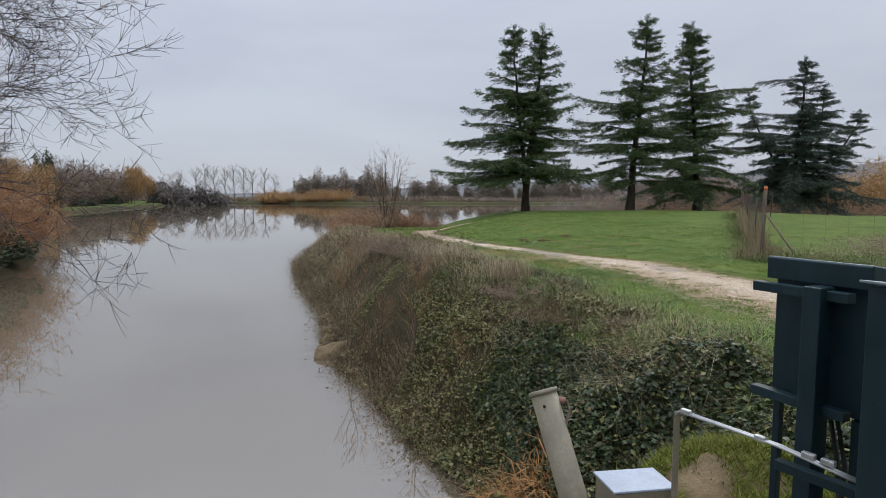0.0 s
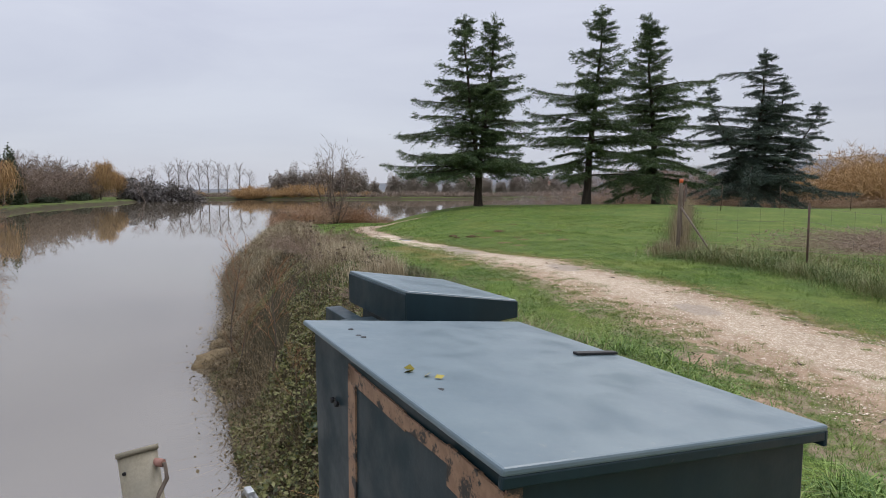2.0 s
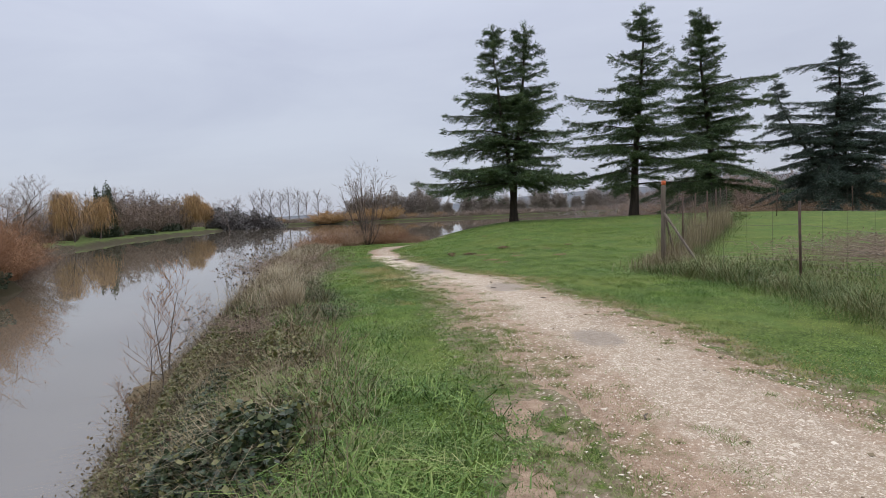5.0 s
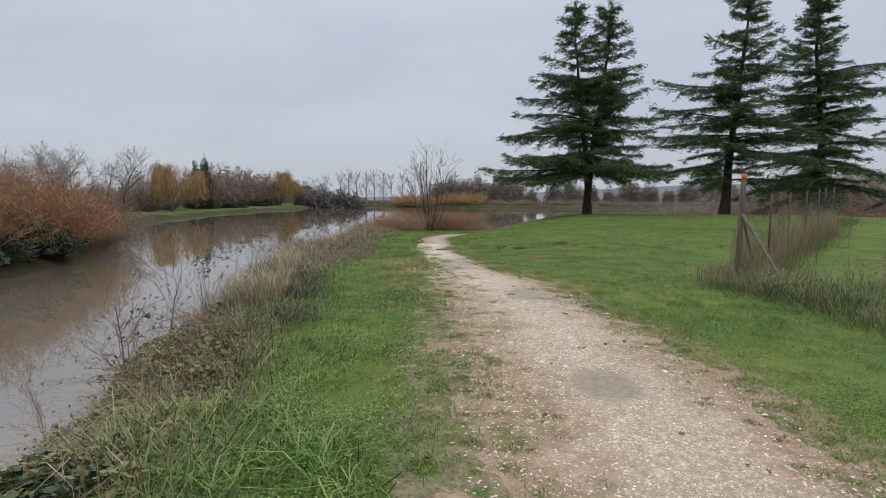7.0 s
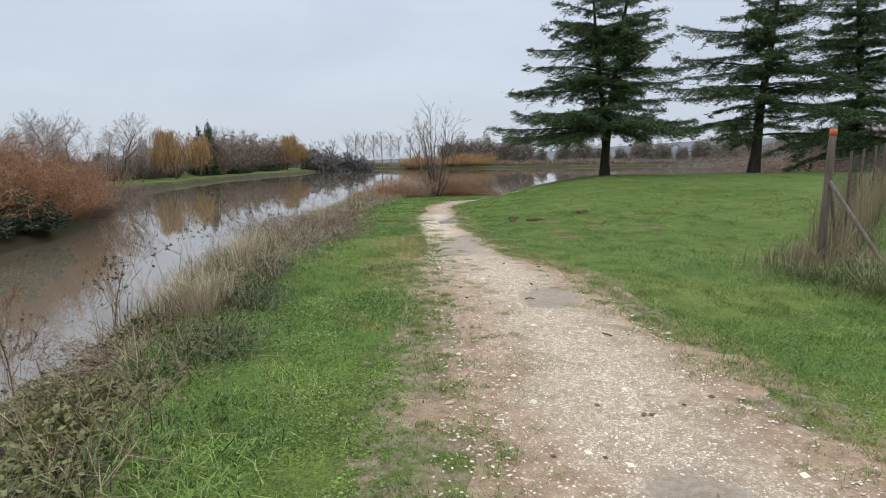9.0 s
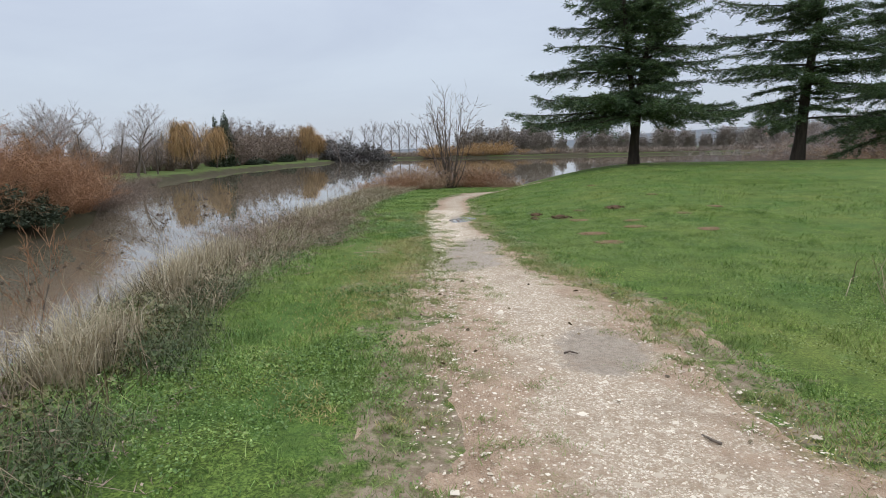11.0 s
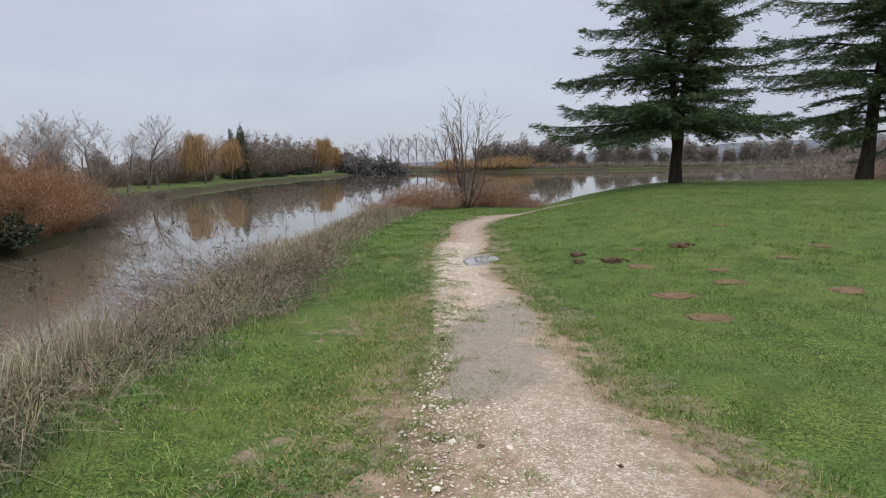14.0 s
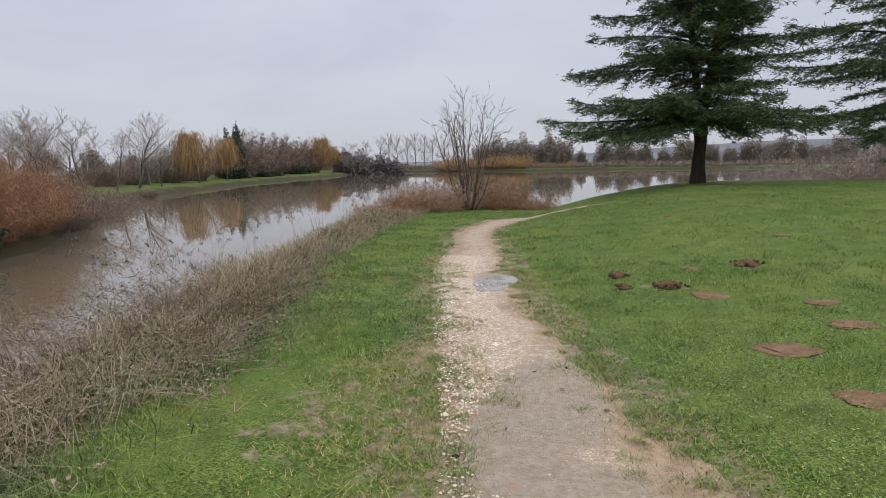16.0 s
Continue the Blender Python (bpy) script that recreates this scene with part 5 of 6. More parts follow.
def fence_run(points, top, spacing, mesh_wires, label):
    """A wire fence along points: iron stakes, line wires and netting."""
    run = thing("wire_fence", (0, 0, 0), label, "fence")
    pts = [Vector(on_land(*p, 0.0)) for p in points]
    for p in pts[1:]:
        lean = Vector(R.normal(size=3)) * 0.04
        part("stake", tube([p - Vector((0, 0, 0.3)), p + Vector((lean.x, lean.y, top + 0.1))], 0.022, 8), RUST, run)
    bars = []
    for a, b in zip(pts, pts[1:]):
        n = max(4, int((b - a).length / 0.6))
        for z in np.linspace(0.12, top, mesh_wires):
            line = [a.lerp(b, i / n) + Vector((0, 0, float(z) - 0.03 * math.sin(math.pi * i / n))) for i in range(n + 1)]
            for p, q in zip(line, line[1:]):
                bars.append((p[:], q[:]))
        m = int((b - a).length / spacing)
        for i in range(1, m):
            p = a.lerp(b, i / m)
            bars.append(((p + Vector((0, 0, 0.08)))[:], (p + Vector((0, 0, top)))[:]))
    p0, p1 = (np.array(c) for c in zip(*bars))
    part("wire_netting", from_arrays("wire_netting", *prisms(p0, p1, np.full(len(p0), 0.0025), np.full(len(p0), 0.0025), 3)), WIRE, run)


corner_post()
fence_run([(8.35, 15.45), (9.9, 12.8), (10.4, 9.0), (11.2, 5.0), (12.2, 0.5)], 1.3, 0.5, 5, "rusty iron stakes carrying thin line wires")
fence_run([(8.35, 15.45), (9.5, 18.0), (10.5, 20.4), (11.6, 22.6), (12.6, 24.7), (13.5, 26.7), (14.4, 28.6)], 1.55, 0.10, 13, "wire netting fence on stakes running to the mound")
fence_run([(14.4, 28.6), (18.5, 33.5), (24, 37), (31, 40.5), (39, 43), (48, 46)], 1.3, 0.5, 5, "low wire fence across the far side of the field")
n = 6500
f = G.random(n)
stuff("climbing_dry_weeds", blades(lift(8.45 + 5.9 * f + G.normal(size=n) * 0.10, 15.7 + 12.8 * f + G.normal(size=n) * 0.08, 0), (0.25 + 1.1 * G.random(n) ** 1.4) * (0.85 + 0.5 * field(f * 14, f * 0, 1.2, 2)), np.full(n, 0.008), 0.3, 2, G), DRY, "dry weeds tangled in the wire netting", "weeds")
thicket("bramble_patch", np.random.default_rng(5), 3.6, 0.7, "low russet bramble patch in the field", BRUSH, "brambles", 900, 0.0, 0.016, 0.9).matrix_basis = pose(*on_land(14.6, 14.8))
thicket("bramble_patch", np.random.default_rng(6), 3.4, 0.6, "low russet bramble patch in the field", BRUSH, "brambles", 600, 0.0, 0.016, 0.9).matrix_basis = pose(*on_land(17.5, 17.5))


# ---------------------------------------------------------------- molehills, puddle, sticks
CLODS = []
for i in range(3):
    me = bpy.data.meshes.new("clod")
    bm = lump((1, 1, 1), R, 1, 0.5)
    bm.to_mesh(me)
    bm.free()
    me.materials.append(EARTH)
    CLODS.append(me)
for mx, my, r, fresh in ((3.1, 22.9, 0.19, 1), (3.2, 22.1, 0.13, 1), (3.75, 22.2, 0.24, 1), (4.2, 21.7, 0.30, 0), (4.1, 23.4, 0.24, 0), (4.9, 23.7, 0.26, 1), (4.6, 19.7, 0.33, 0), (5.3, 21.5, 0.22, 0),
                         (5.35, 20.6, 0.28, 0), (4.9, 18.6, 0.30, 0), (6.4, 22.6, 0.25, 0), (6.6, 20.3, 0.28, 0), (7.2, 24.0, 0.25, 0), (4.1, 29.6, 0.2, 0), (5.9, 26.4, 0.22, 0)):
    m = thing("molehill", on_land(mx, my, 0.0 if not fresh else 0.008), "fresh dark molehill on the lawn" if fresh else "flattened pale brown molehill on the lawn", "molehill", "molehills on the lawn", float(R.random() * 180))
    soil = EARTH if fresh else EARTHPALE
    part("mound", lump((r * 0.8, r * 0.62, 0.018 + 0.055 * fresh), R, 4, 0.33), soil, m)
    for _ in range(18 if fresh else 0):
        a, d = R.random() * 6.28, r * (0.3 + 0.9 * R.random())
        s = 0.012 + 0.022 * R.random()
        clod = part("clod", CLODS[int(R.integers(0, 3))], soil, m)
        clod.matrix_basis = pose(d * math.cos(a), d * 0.75 * math.sin(a), 0.03 + 0.04 * (1 - d / r / 1.3), 0, 0, float(R.random() * 90)) @ Matrix.Diagonal((s, s, s * 0.8, 1))
        clod.material_slots[0].link = "OBJECT"
        clod.material_slots[0].material = soil


def puddle(x, y, a, b, label):
    ring = 40
    pts = []
    for i in range(ring):
        t = 2 * math.pi * i / ring
        k = 1 + 0.28 * noise.noise(Vector((math.cos(t) * 1.3, math.sin(t) * 1.3, x)))
        pts.append((math.cos(t) * a * k, math.sin(t) * b * k, 0))
    rim = np.array([(0, 0, 0)] + pts)
    rim = np.concatenate([rim[:1], rim[1:] * 0.5, rim[1:]])
    rim[:, 2] = land(rim[:, 0] + x, rim[:, 1] + y) + 0.0245
    inner = [(0, 1 + i, 1 + (i + 1) % ring) for i in range(ring)]
    outer = [(1 + i, 1 + ring + i, 1 + ring + (i + 1) % ring, 1 + (i + 1) % ring) for i in range(ring)]
    me = from_arrays("puddle", rim, inner, outer, True)
    ob = part("puddle", me, PUDDLE)
    ob.matrix_basis = pose(x, y, 0)
    tagged(ob, label, "puddle")


k = Mat("puddle_water", 0.04, 0.5)
k.colour((0.26, 0.23, 0.19))
k.b.inputs["IOR"].default_value = 1.9
PUDDLE = k.m
puddle(1.40, 22.4, 0.29, 0.72, "shallow puddle reflecting sky on the footpath")
for sx, sy, ln, tn in ((5.75, 5.5, 0.16, 20), (6.4, 5.2, 0.28, 120), (5.0, 14.7, 0.12, 60), (4.7, 12.9, 0.1, 10), (5.6, 11.8, 0.12, 140), (6.0, 6.9, 0.14, 75), (3.4, 5.9, 0.7, 12), (3.2, 5.6, 0.55, -8)):
    st = part("stick", tube([(0, 0, 0), (ln * 0.4, 0.015, 0.008), (ln, -0.01, 0)], [0.008, 0.007, 0.004], 6), OLDWOOD)
    st.matrix_basis = pose(*on_land(sx, sy, -0.03 if sx > 4 else -0.16), 0, 0, tn)
    tagged(st, "short dead stick lying on the ground", "stick", "fallen sticks")


# ---------------------------------------------------------------- shrubs and saplings by the bank
rng = np.random.default_rng(31)
sap = bare_tree("sapling", rng, "bare reddish sapling leaning over the water", BAREBARK, TWIGRED, 0.0045, 1, height=2.7, spread=0.55, levels=3, first=0.3, limbs=3, radius=0.022, lift=0.2)
sap.matrix_basis = pose(-2.35, 14.3, -2.0, 0, -8, 0)
for sx, sy, sz, k, tilt in ((-0.6, 11.2, -1.5, 0.75, -14), (-3.4, 17.6, -2.0, 0.6, -25), (-1.6, 12.3, -1.9, 0.6, -32), (0.2, 9.3, -1.6, 0.45, -25)):
    copy_thing(sap, pose(sx, sy, sz, 0, tilt, 90 * k * 3) @ Matrix.Diagonal((k, k, k, 1)))
shrub = many_stemmed("bare_shrub_tree", np.random.default_rng(33), 5.7, "slender bare many-stemmed tree at the lake edge", DARKBRUSH)
shrub.matrix_basis = pose(*on_land(-3.7, 39.2, 0.2))
for i, (tx, ty, s, h) in enumerate(((-5.9, 37.0, 1.6, 1.0), (-4.9, 38.5, 2.0, 1.6), (-6.4, 39.8, 2.0, 1.6), (-2.3, 40.2, 1.9, 1.3), (-3.6, 41.3, 2.6, 1.7), (-5.6, 33.6, 1.2, 0.7), (-6.2, 42.4, 2.0, 1.5), (-0.9, 39.8, 1.3, 0.8))):
    th = thicket("reed_clump", np.random.default_rng(50 + i), s, h, "russet reeds and twigs at the lake edge", REED if i % 3 else TWIGRED, "reeds", 420, 0.0, 0.014, 0.6)
    th["group"] = "reeds at the lake edge"
    th.matrix_basis = pose(*on_land(tx, ty, 0.1))

for i, (tx, ty, s, h) in enumerate(((-0.75, 17.6, 1.5, 0.75), (-1.2, 18.9, 1.7, 0.85), (-1.7, 20.2, 1.5, 0.7), (-2.5, 22.4, 1.3, 0.6), (0.1, 15.2, 1.0, 0.5), (2.2, 9.4, 1.1, 0.4), (1.6, 10.9, 1.1, 0.4))):
    th = thicket("bramble_mound", np.random.default_rng(80 + i), s, h, "tangled brown bramble mound on the bank top", DRYDARK if i % 2 else BRUSH, "brambles", 200, 0.022, 0.008, 0.9)
    th["group"] = "bramble mounds on the bank"
    th.matrix_basis = pose(*on_land(tx, ty, 0.05))


def seed_weed(rng):
    w = thing("tall_weed", (0, 0, 0), "tall dead weed with dark seed heads", "weed", "dead weeds on the bank")
    for _ in range(4):
        bars, heads = [], []
        p = Vector((rng.normal() * 0.06, rng.normal() * 0.06, -0.05))
        way = Vector((rng.normal() * 0.22, rng.normal() * 0.22, 1))
        for j in range(4):
            q = p + way * 0.24 + Vector((rng.normal() * 0.03, rng.normal() * 0.03, 0))
            bars.append((p[:], q[:], 0.005 - j * 0.001, 0.004 - j * 0.001))
            if j > 1:
                e = q + Vector((rng.normal() * 0.12, rng.normal() * 0.12, 0.12))
                bars.append((q[:], e[:], 0.003, 0.0015))
                heads.append(e[:])
            p = q
        heads.append(p[:])
        a = [np.array(c) for c in zip(*bars)]
        stem = part("stem", from_arrays("stem", *prisms(*a, 4)), DRYDARK, w)
        stem["kind"] = "stuff"
        h = np.repeat(np.array(heads), 9, 0)
        part("seed_head", from_arrays("seed_head", *leaves(h + rng.normal(size=h.shape) * 0.013, np.full(len(h), 0.026), rng)), SEED, stem)["kind"] = "stuff"
    return w


weeds = [seed_weed(np.random.default_rng(70 + i)) for i in range(3)]
spots = [(1.1, 10.8), (0.5, 11.6), (0.1, 12.2), (-0.3, 13.4), (-0.6, 14.8), (-0.9, 15.9), (0.9, 9.8), (-1.1, 17.2), (-1.6, 18.6), (-1.9, 19.6), (-2.4, 21.2), (1.6, 9.0), (-2.9, 22.8), (-3.3, 24.6), (-3.8, 26.5), (0.4, 13.0), (-0.2, 15.3), (-4.2, 28.4), (-1.0, 15.0), (0.2, 10.6), (2.2, 6.3), (-0.7, 12.8)]
for i, (wx, wy) in enumerate(spots):
    m = pose(*on_land(wx, wy, 0.0), 0, 0, i * 47.0) @ Matrix.Diagonal((0.9 + 0.05 * (i % 5),) * 3 + (1,))
    if i < 3:
        weeds[i].matrix_basis = m
    else:
        copy_thing(weeds[i % 3], m)


# ---------------------------------------------------------------- the overhanging tree on the near left bank
def leaning_tree():
    rng = np.random.default_rng(91)
    root = thing("overhanging_tree", (-9.9, 6.6, -1.9), "bare dark tree with branches spreading over the water", "tree")
    wood, fine = [], []

    def go(p, way, length, r, level):
        k = 5 if level < 2 else 3
        for i in range(k):
            way = (way + Vector(rng.normal(size=3)) * 0.12 + Vector((0, 0, 0.03))).normalized()
            q = p + way * (length / k)
            r1 = r * 0.8
            (wood if r > 0.012 else fine).append((p[:], q[:], r, r1))
            if level < 4:
                for _ in range(2 if level < 2 else 3):
                    turn = Vector(rng.normal(size=3)) * 0.6
                    go(q, (way + turn).normalized(), length * (0.30 + 0.26 * rng.random()), max(r1 * 0.55, 0.005), level + 1)
            p, r = q, r1

    trunk = [Vector((0, 0, -0.4)), Vector((0.1, 0.1, 1.5)), Vector((0.3, 0.3, 3.2)), Vector((0.3, 0.5, 5.2)), Vector((0.5, 0.6, 7.5)), Vector((0.5, 0.8, 9.5))]
    for i in range(5):
        wood.append((trunk[i][:], trunk[i + 1][:], 0.24 - i * 0.04, 0.20 - i * 0.04))
    for z, dx, dy, dz, ln in ((4.3, 1.0, 0.42, 0.06, 4.0), (4.7, 1.0, 0.55, 0.05, 4.0), (5.1, 1.0, 0.3, 0.08, 3.8), (5.4, 1.0, 0.5, 0.05, 3.5), (5.8, 1.0, 0.38, 0.06, 3.3), (6.2, 1.0, 0.6, 0.05, 3.3),
                              (6.6, 1.0, 0.45, 0.08, 3.3), (7.0, 1.0, 0.3, 0.1, 3.0), (5.0, 0.7, -0.4, 0.6, 2.7), (5.8, -0.6, 0.4, 0.8, 2.6), (6.4, 0.5, 0.6, 0.8, 2.4), (4.5, 0.9, 0.9, 0.04, 2.9)):
        go(Vector((0.25, 0.25, z)), Vector((dx, dy, dz)).normalized(), ln, 0.034, 1)
    a = [np.array(c) for c in zip(*wood)]
    part("trunk", from_arrays("trunk", *prisms(*a, 6), smooth=True), BARK, root)
    a = [np.array(c) for c in zip(*fine)]
    part("crown", from_arrays("crown", *prisms(*a, 3)), plant("dark_twigs", [(0.04, 0.033, 0.03), (0.07, 0.056, 0.05), (0.10, 0.08, 0.07)]), root)


leaning_tree()


# ---------------------------------------------------------------- left bank and far shores
def place_all(makers, spots):
    """Puts the made things at spots (x, y, scale), the first ones as they are and the rest as copies."""
    for i, (x, y, k) in enumerate(spots):
        ob = makers[i % len(makers)]
        m = pose(*on_land(x, y, 0.1), 0, 0, (i * 77) % 360) @ Matrix.Diagonal((k, k, k, 1))
        if i < len(makers):
            ob.matrix_basis = m
        else:
            copy_thing(ob, m)


def named(ob, group):
    ob["group"] = group
    return ob


# unit-height plants are made 1 m (or a whole number) high and scaled to the heights listed
shrubs = [named(thicket("russet_shrub", np.random.default_rng(100 + i), 5.0, 4.4, "russet leafless shrub thicket on the far bank", TWIGRED, "shrub", 620, 0.05, 0.02, 0.5), "shrubs on the far bank") for i in range(2)]
place_all(shrubs, [(-24.9, 32.6, 0.92), (-24.6, 29.0, 1.2), (-28.4, 33.4, 1.15), (-23.4, 24.6, 1.05), (-30.0, 37.5, 0.95), (-24.0, 21.4, 1.1), (-28.8, 28.0, 1.4), (-26.6, 35.8, 0.68)])
brush = [named(thicket("brown_shrub", np.random.default_rng(110 + i), 6.0, 4.4, "grey-brown leafless shrub thicket on the far bank", DARKBRUSH, "shrub", 300, 0.0, 0.036, 0.6), "shrubs on the far bank") for i in range(2)]
place_all(brush, [(-29.4, 39.2, 0.72), (-31.8, 42.6, 0.78), (-35.2, 47.4, 0.78), (-38.6, 51.0, 0.85), (-42.4, 54.6, 0.85), (-46.6, 59.0, 0.7), (-34.0, 43.0, 0.75), (-42.0, 50.0, 0.7), (-52.6, 68.2, 0.5), (-56.8, 75.2, 0.42)])
ever = [named(leafy_mound("evergreen_bush", np.random.default_rng(120), 4.0, 2.6, "low dark evergreen bush at the water", PINE, 5000, 0.22), "dark bushes")]
place_all(ever, [(-19.6, 22.4, 0.9), (-21.6, 25.4, 0.95), (-22.4, 28.0, 0.9), (-23.2, 30.6, 0.85), (-18.2, 19.6, 0.9)])
hedge_bush = [named(leafy_mound("clipped_bush", np.random.default_rng(121), 7.0, 2.5, "dark rounded evergreen bush on the lakeside lawn", PINE, 4000, 0.4), "dark bushes")]
place_all(hedge_bush, [(-102.0, 167.4, 0.95), (-113.4, 202.6, 1.2), (-99.0, 161.0, 0.7), (-110.0, 196.0, 0.8)])
bare = [named(bare_tree("bare_tree", np.random.default_rng(130 + i), "leafless grey-brown broadleaf tree in the park", fine=0.016, height=9.0, spread=0.8, levels=4, limbs=3, lift=0.25), "leafless trees in the park") for i in range(3)]
place_all(bare, [(-41.6, 47.2, 0.86), (-67.5, 84.3, 1.28), (-62.0, 75.1, 0.92), (-39.0, 47.4, 0.85), (-50.0, 56.0, 0.78), (-70.7, 92.1, 0.8), (-46.0, 50.0, 0.9), (-57.0, 66.0, 0.8), (-98.0, 217.0, 1.7), (-54.0, 55.0, 0.95),
                 (-101.0, 152.0, 1.2), (-108.0, 166.0, 1.25), (-114.0, 183.0, 1.3), (-122.0, 205.0, 1.3), (-36.0, 40.0, 0.75), (-64.0, 70.0, 1.0), (-79.0, 98.0, 0.9)])
will = [named(weeping_willow(np.random.default_rng(140 + i), 9.0, "golden weeping willow on the far lawn", count=2600, width=0.06), "weeping willows") for i in range(2)]
place_all(will, [(-78.9, 110.5, 1.24), (-86.6, 128.4, 1.1), (-115.2, 219.7, 1.35), (-113.6, 229.0, 1.12)])
winter = [named(thicket("winter_tree", np.random.default_rng(145 + i), 8.0, 8.0, "brown leafless tree behind the lakeside lawn", DARKBRUSH, "tree", 200, 0.0, 0.10, 0.62), "leafless trees in the park") for i in range(2)]
place_all(winter, [(-104.0, 158.0, 1.3), (-108.0, 168.0, 1.25), (-112.0, 178.0, 1.3), (-116.0, 188.0, 1.2), (-119.0, 198.0, 1.25), (-123.0, 210.0, 1.3), (-127.0, 222.0, 1.35), (-130.0, 236.0, 1.3), (-98.0, 146.0, 1.1), (-92.0, 124.0, 0.8), (-88.0, 112.0, 0.75), (-84.0, 100.0, 0.55), (-80.0, 90.0, 0.5)])
fir = [named(leafy_mound("evergreen_tree", np.random.default_rng(150), 5.0, 9.0, "dark pointed evergreen behind the willows", PINE, 5000, 0.45, "tree"), "dark bushes")]
place_all(fir, [(-97.0, 144.0, 1.2), (-99.5, 149.5, 1.1), (-94.5, 142.0, 1.0)])
dark = [named(leafy_mound("dark_thicket", np.random.default_rng(160), 9.0, 6.0, "dense dark grey thicket on the lake shore", DARKTHICKET, 2600, 0.5), "dark thickets on the shore")]
place_all(dark, [(-99.0, 226.0, 1.3), (-93.0, 228.0, 1.15), (-106.0, 232.0, 1.35), (-87.5, 230.0, 0.9), (-112.0, 240.0, 1.3)])
poplars = [named(poplar(np.random.default_rng(170 + i), "tall leafless poplar on the far shore"), "poplars on the far shore") for i in range(3)]
place_all(poplars, [(x, y, k * 0.98) for x, y, k in [(-119.7, 288.4, 0.95), (-115.9, 290.0, 1.05), (-111.6, 290.3, 0.98), (-106.8, 291.8, 1.04), (-102.2, 291.2, 1.0), (-97.8, 292.4, 1.02), (-93.6, 292.5, 0.96), (-88.4, 294.9, 0.9), (-126, 285, 0.9), (-84, 296, 0.8)]])
round_w = [named(thicket("orange_shrub", np.random.default_rng(180), 10.0, 7.0, "rounded orange-brown leafless willow shrub on the far shore", WILLOW, "shrub", 170, 0.0, 0.2, 0.6), "shrubs on the far shore")]
place_all(round_w, [(-76.3, 268.4, 0.9), (-71.7, 268.9, 0.95), (-55.7, 268.1, 1.05), (-47.2, 268.0, 1.1), (-80, 270, 0.8), (-63, 268, 0.7), (-36, 268, 0.5), (-24, 268, 0.5), (-130, 275, 0.9), (-105, 282, 0.6)])
woods = [named(leafy_mound("woodland_tree", np.random.default_rng(190 + i), 13.0, 13.0, "brown and olive winter woodland tree on the far shore", WOODS, 4200, 0.6, "tree"), "woodland on the far shore") for i in range(2)]
spots = [(-68 + 6.2 * i, 291 + (i % 3) * 5, 0.95 + 0.14 * ((i * 7) % 4) / 3) for i in range(7)] + [(-26 + 6.1 * i + 2.3 * ((i * 7) % 5), 330 + 5 * ((i * 11) % 7), 0.58 + 0.085 * ((i * 5) % 6)) for i in range(28)]
place_all(woods, spots)
for i in range(15):
    x, y, k = (-140 - 9 * i, 290 - 6 * i, 0.7 + 0.1 * (i % 3)) if i < 6 else (-122 - 4 * i, 290 - 13 * i, 0.6 + 0.08 * (i % 3))
    copy_thing(woods[1], pose(*on_land(x, y, 0.1), 0, 0, i * 77) @ Matrix.Diagonal((k, k, k, 1)))
# a belt of scrub along the far shores
n = 26000
f = G.random(n)
bx = np.interp(f, [0, 0.12, 0.2, 0.40, 0.8, 1.0], [-190, -135, -122, -62, 62, 130]) + G.normal(size=n) * 1.5
by = np.interp(f, [0, 0.12, 0.2, 0.40, 0.8, 1.0], [266, 280, 291, 266, 260, 258]) + np.abs(G.normal(size=n)) * 5
high = 2.6 + 2.0 * field(bx, by, 14, 3)
foot = lift(bx, by, 0) + np.stack([0 * bx, 0 * bx, high * 0.55 * G.random(n)], -1)
tip = foot + unit(G.normal(size=(n, 3)) + np.array([0, 0, 0.8])) * (0.4 + 0.9 * G.random((n, 1))) * 1.6
# far scrub colours are lightened to hold the haze
stuff("far_scrub", slivers(foot, tip, np.full(n, 0.26), G), plant("hazy_far_scrub_twigs", [(0.18, 0.14, 0.115), (0.27, 0.21, 0.165), (0.35, 0.26, 0.19)]), "brown winter scrub along the far lake shore", "scrub")
n = 22000
f = G.random(n)
off = np.abs(G.normal(size=n)) * 5
bx = np.interp(f, [0, 0.25, 0.5, 0.75, 1], [-70, -88, -108, -126, -142]) - off
by = np.interp(f, [0, 0.25, 0.5, 0.75, 1], [66, 92, 126, 168, 236]) + off * 0.6
high = (5.0 + 3.4 * field(bx, by, 9, 3)) * np.interp(f, [0, 0.3, 0.5, 1], [0.32, 0.4, 0.9, 1.3])
foot = lift(bx, by, 0) + np.stack([0 * bx, 0 * bx, high * 0.8 * G.random(n)], -1)
tip = foot + unit(G.normal(size=(n, 3)) + np.array([0, 0, 1.1])) * (0.5 + 1.0 * G.random((n, 1)))
# haze over the park is painted into these scrub colours too
stuff("park_scrub", slivers(foot, tip, np.full(n, 0.14), G), plant("hazy_park_scrub_twigs", [(0.15, 0.115, 0.095), (0.24, 0.185, 0.15), (0.33, 0.24, 0.175)]), "brown winter scrub behind the lakeside lawn", "scrub")
# right-hand side behind the cedars
right_bush = [named(thicket("bare_thicket", np.random.default_rng(200 + i), 6.5, 5.6, "grey-brown leafless thicket behind the cedars", BRUSH if i else TWIG, "shrub", 520, 0.0, 0.042, 0.65), "thickets behind the cedars") for i in range(2)]
place_all(right_bush, [(14.6, 60.0, 0.95), (18.5, 61.0, 0.95), (22.5, 64.5, 1.0), (27, 67, 1.0), (11.5, 57.0, 0.6), (32, 70, 1.0), (38, 72, 1.0), (25, 62, 0.8)])
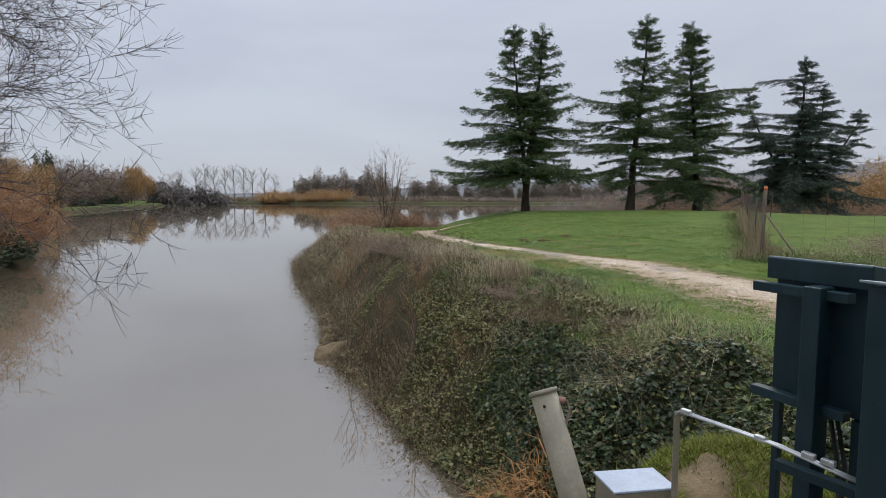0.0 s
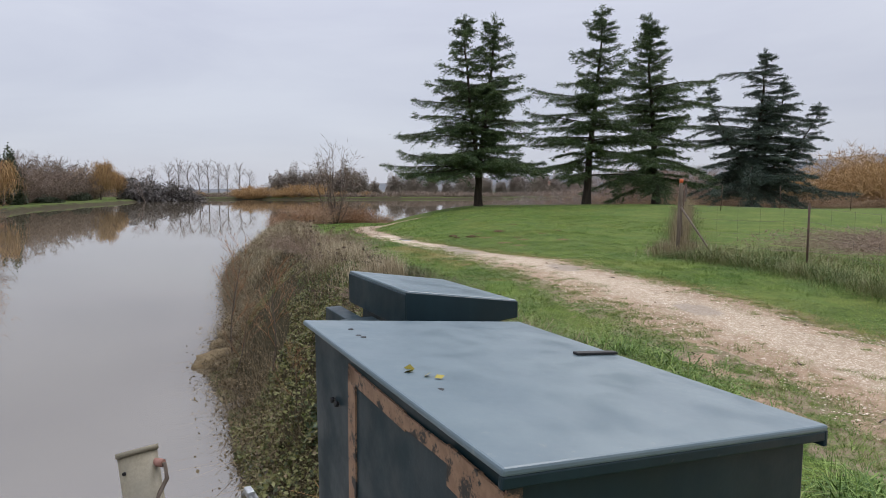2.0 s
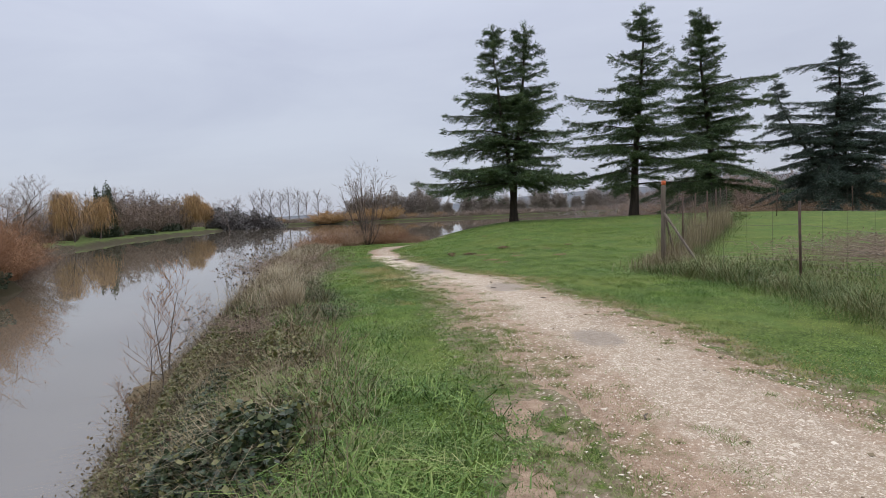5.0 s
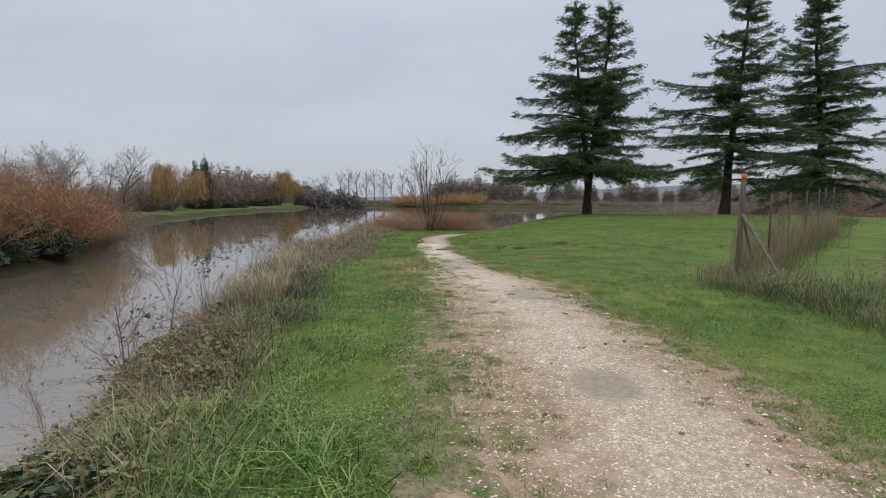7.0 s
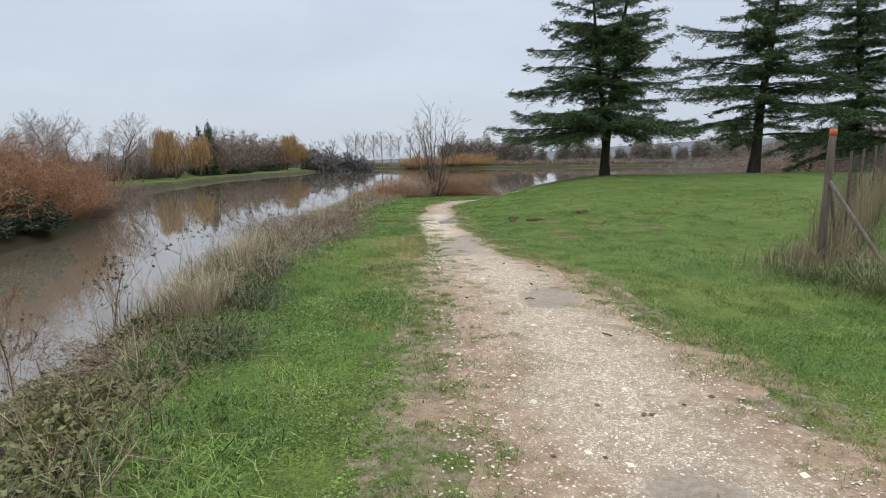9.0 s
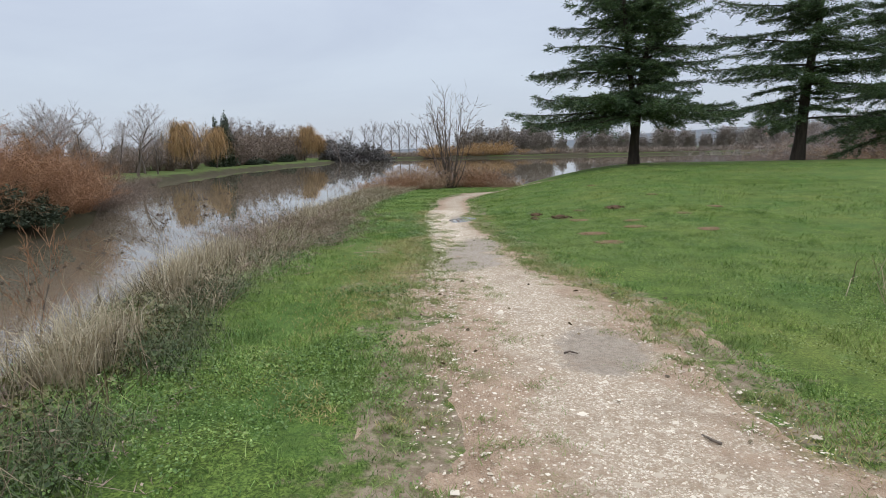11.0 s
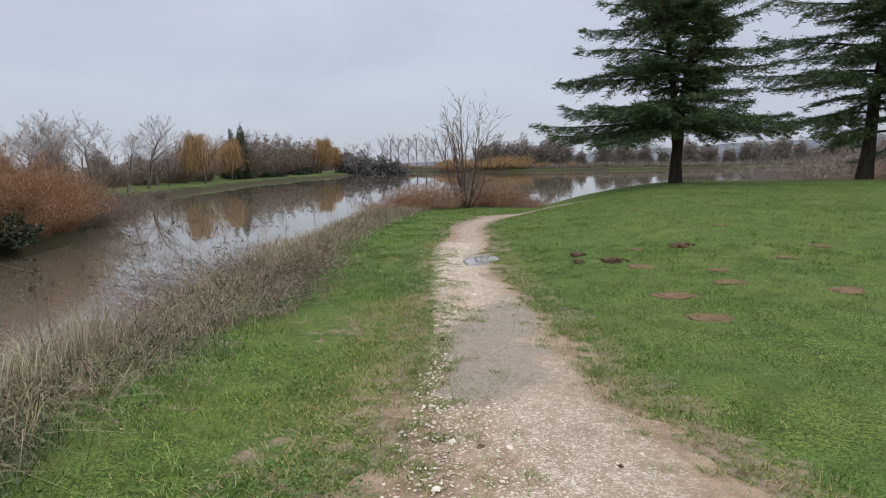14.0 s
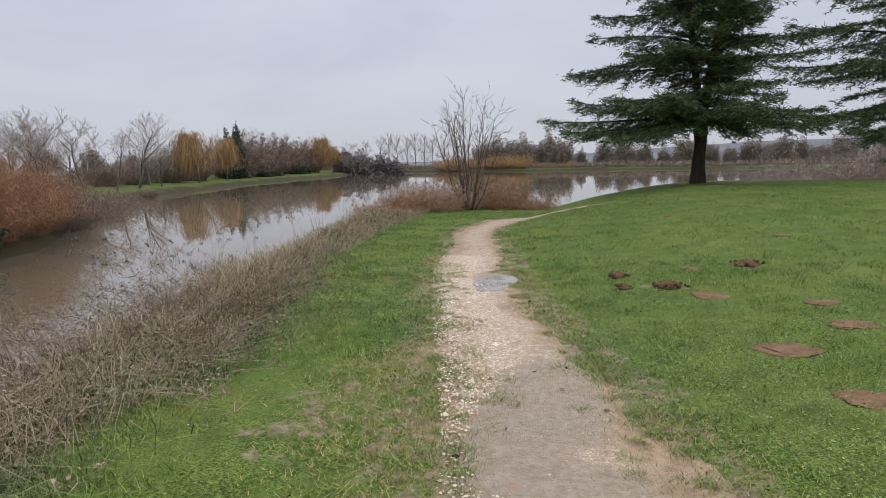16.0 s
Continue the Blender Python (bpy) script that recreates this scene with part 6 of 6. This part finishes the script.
gold = [named(thicket("orange_willow", np.random.default_rng(210), 9.0, 8.2, "rounded orange-brown willow beyond the field", WILLOW, "tree", 560, 0.0, 0.065, 0.75), "willows beyond the field")]
place_all(gold, [(51.2, 60.5, 0.86), (55.8, 62.5, 0.86), (55.1, 70.4, 0.98), (60.0, 63.0, 1.0), (66.0, 61.0, 1.0), (72, 57, 1.05), (45.5, 66, 0.7)])
hedge = [named(thicket("russet_hedge", np.random.default_rng(220), 8.0, 2.2, "low russet hedge beyond the field", REED, "hedge", 320, 0.0, 0.045, 1.0), "hedge beyond the field")]
place_all(hedge, [(24.5, 59.5, 0.9), (30.5, 62.0, 0.95), (36.5, 62.5, 0.95), (42.5, 62.0, 0.95), (48.0, 60.0, 0.9), (54.0, 58.0, 0.95), (60.0, 56.0, 0.9), (66.0, 53.0, 0.9)])


def house(place, turn, size, label):
    w, d, h = size
    root = thing("house", place, label, "house", turn=turn)
    part("wall", box((w, d, h), (0, 0, h / 2), 0.02), PLASTER, root)
    bm = bmesh.new()
    v = [bm.verts.new(p) for p in ((-w / 2 - 0.5, -d / 2 - 0.5, h), (w / 2 + 0.5, -d / 2 - 0.5, h), (w / 2 + 0.5, d / 2 + 0.5, h), (-w / 2 - 0.5, d / 2 + 0.5, h), (-w / 2 - 0.5, 0, h + d * 0.3), (w / 2 + 0.5, 0, h + d * 0.3))]
    for f in ((0, 1, 5, 4), (2, 3, 4, 5), (0, 4, 3), (1, 2, 5), (3, 2, 1, 0)):
        bm.faces.new([v[i] for i in f])
    roof = part("roof", bm, TILE, root)
    part("chimney", box((0.8, 0.8, 1.6), (w * 0.25, 0.3, h + d * 0.3), 0.02), PLASTER, roof)
    for i in range(int(w / 3)):
        win = part("window", box((1.1, 0.06, 1.4), (-w / 2 + 1.8 + i * 3, -d / 2 - 0.01, h * 0.55), 0.01), GLASS, root)
        part("sill", box((1.3, 0.16, 0.1), (-w / 2 + 1.8 + i * 3, -d / 2 - 0.06, h * 0.55 - 0.76), 0.01), PLASTER, win)


house(on_land(88, 430), 8, (12, 8, 6), "cream house with an orange tiled roof beyond the lake")
house(on_land(112, 440), -6, (11, 8, 4), "cream house with an orange tiled roof beyond the lake")


def hills():
    a = np.linspace(radians(-75), radians(100), 240)
    rows = []
    for r, k in ((700, 0.0), (800, 0.7), (950, 1.0), (1200, 0.9)):
        h = np.interp(np.degrees(a), [-75, -40, -10, 8, 20, 35, 50, 80, 100], [6, 4, 10, 26, 30, 44, 58, 48, 30]) * k * (1 + 0.18 * field(a * 30, np.full(240, r / 50.0), 4, 4))
        rows.append(np.stack([r * np.sin(a), r * np.cos(a), -4 + h], -1))
    v = np.concatenate(rows)
    i = (np.arange(3)[:, None] * 240 + np.arange(239)[None]).ravel()
    tagged(part("backdrop", from_arrays("backdrop", v, None, np.stack([i, i + 1, i + 241, i + 240], -1), True), HILLS), "low wooded hills in the hazy distance", "hills", kind="structure")


hills()
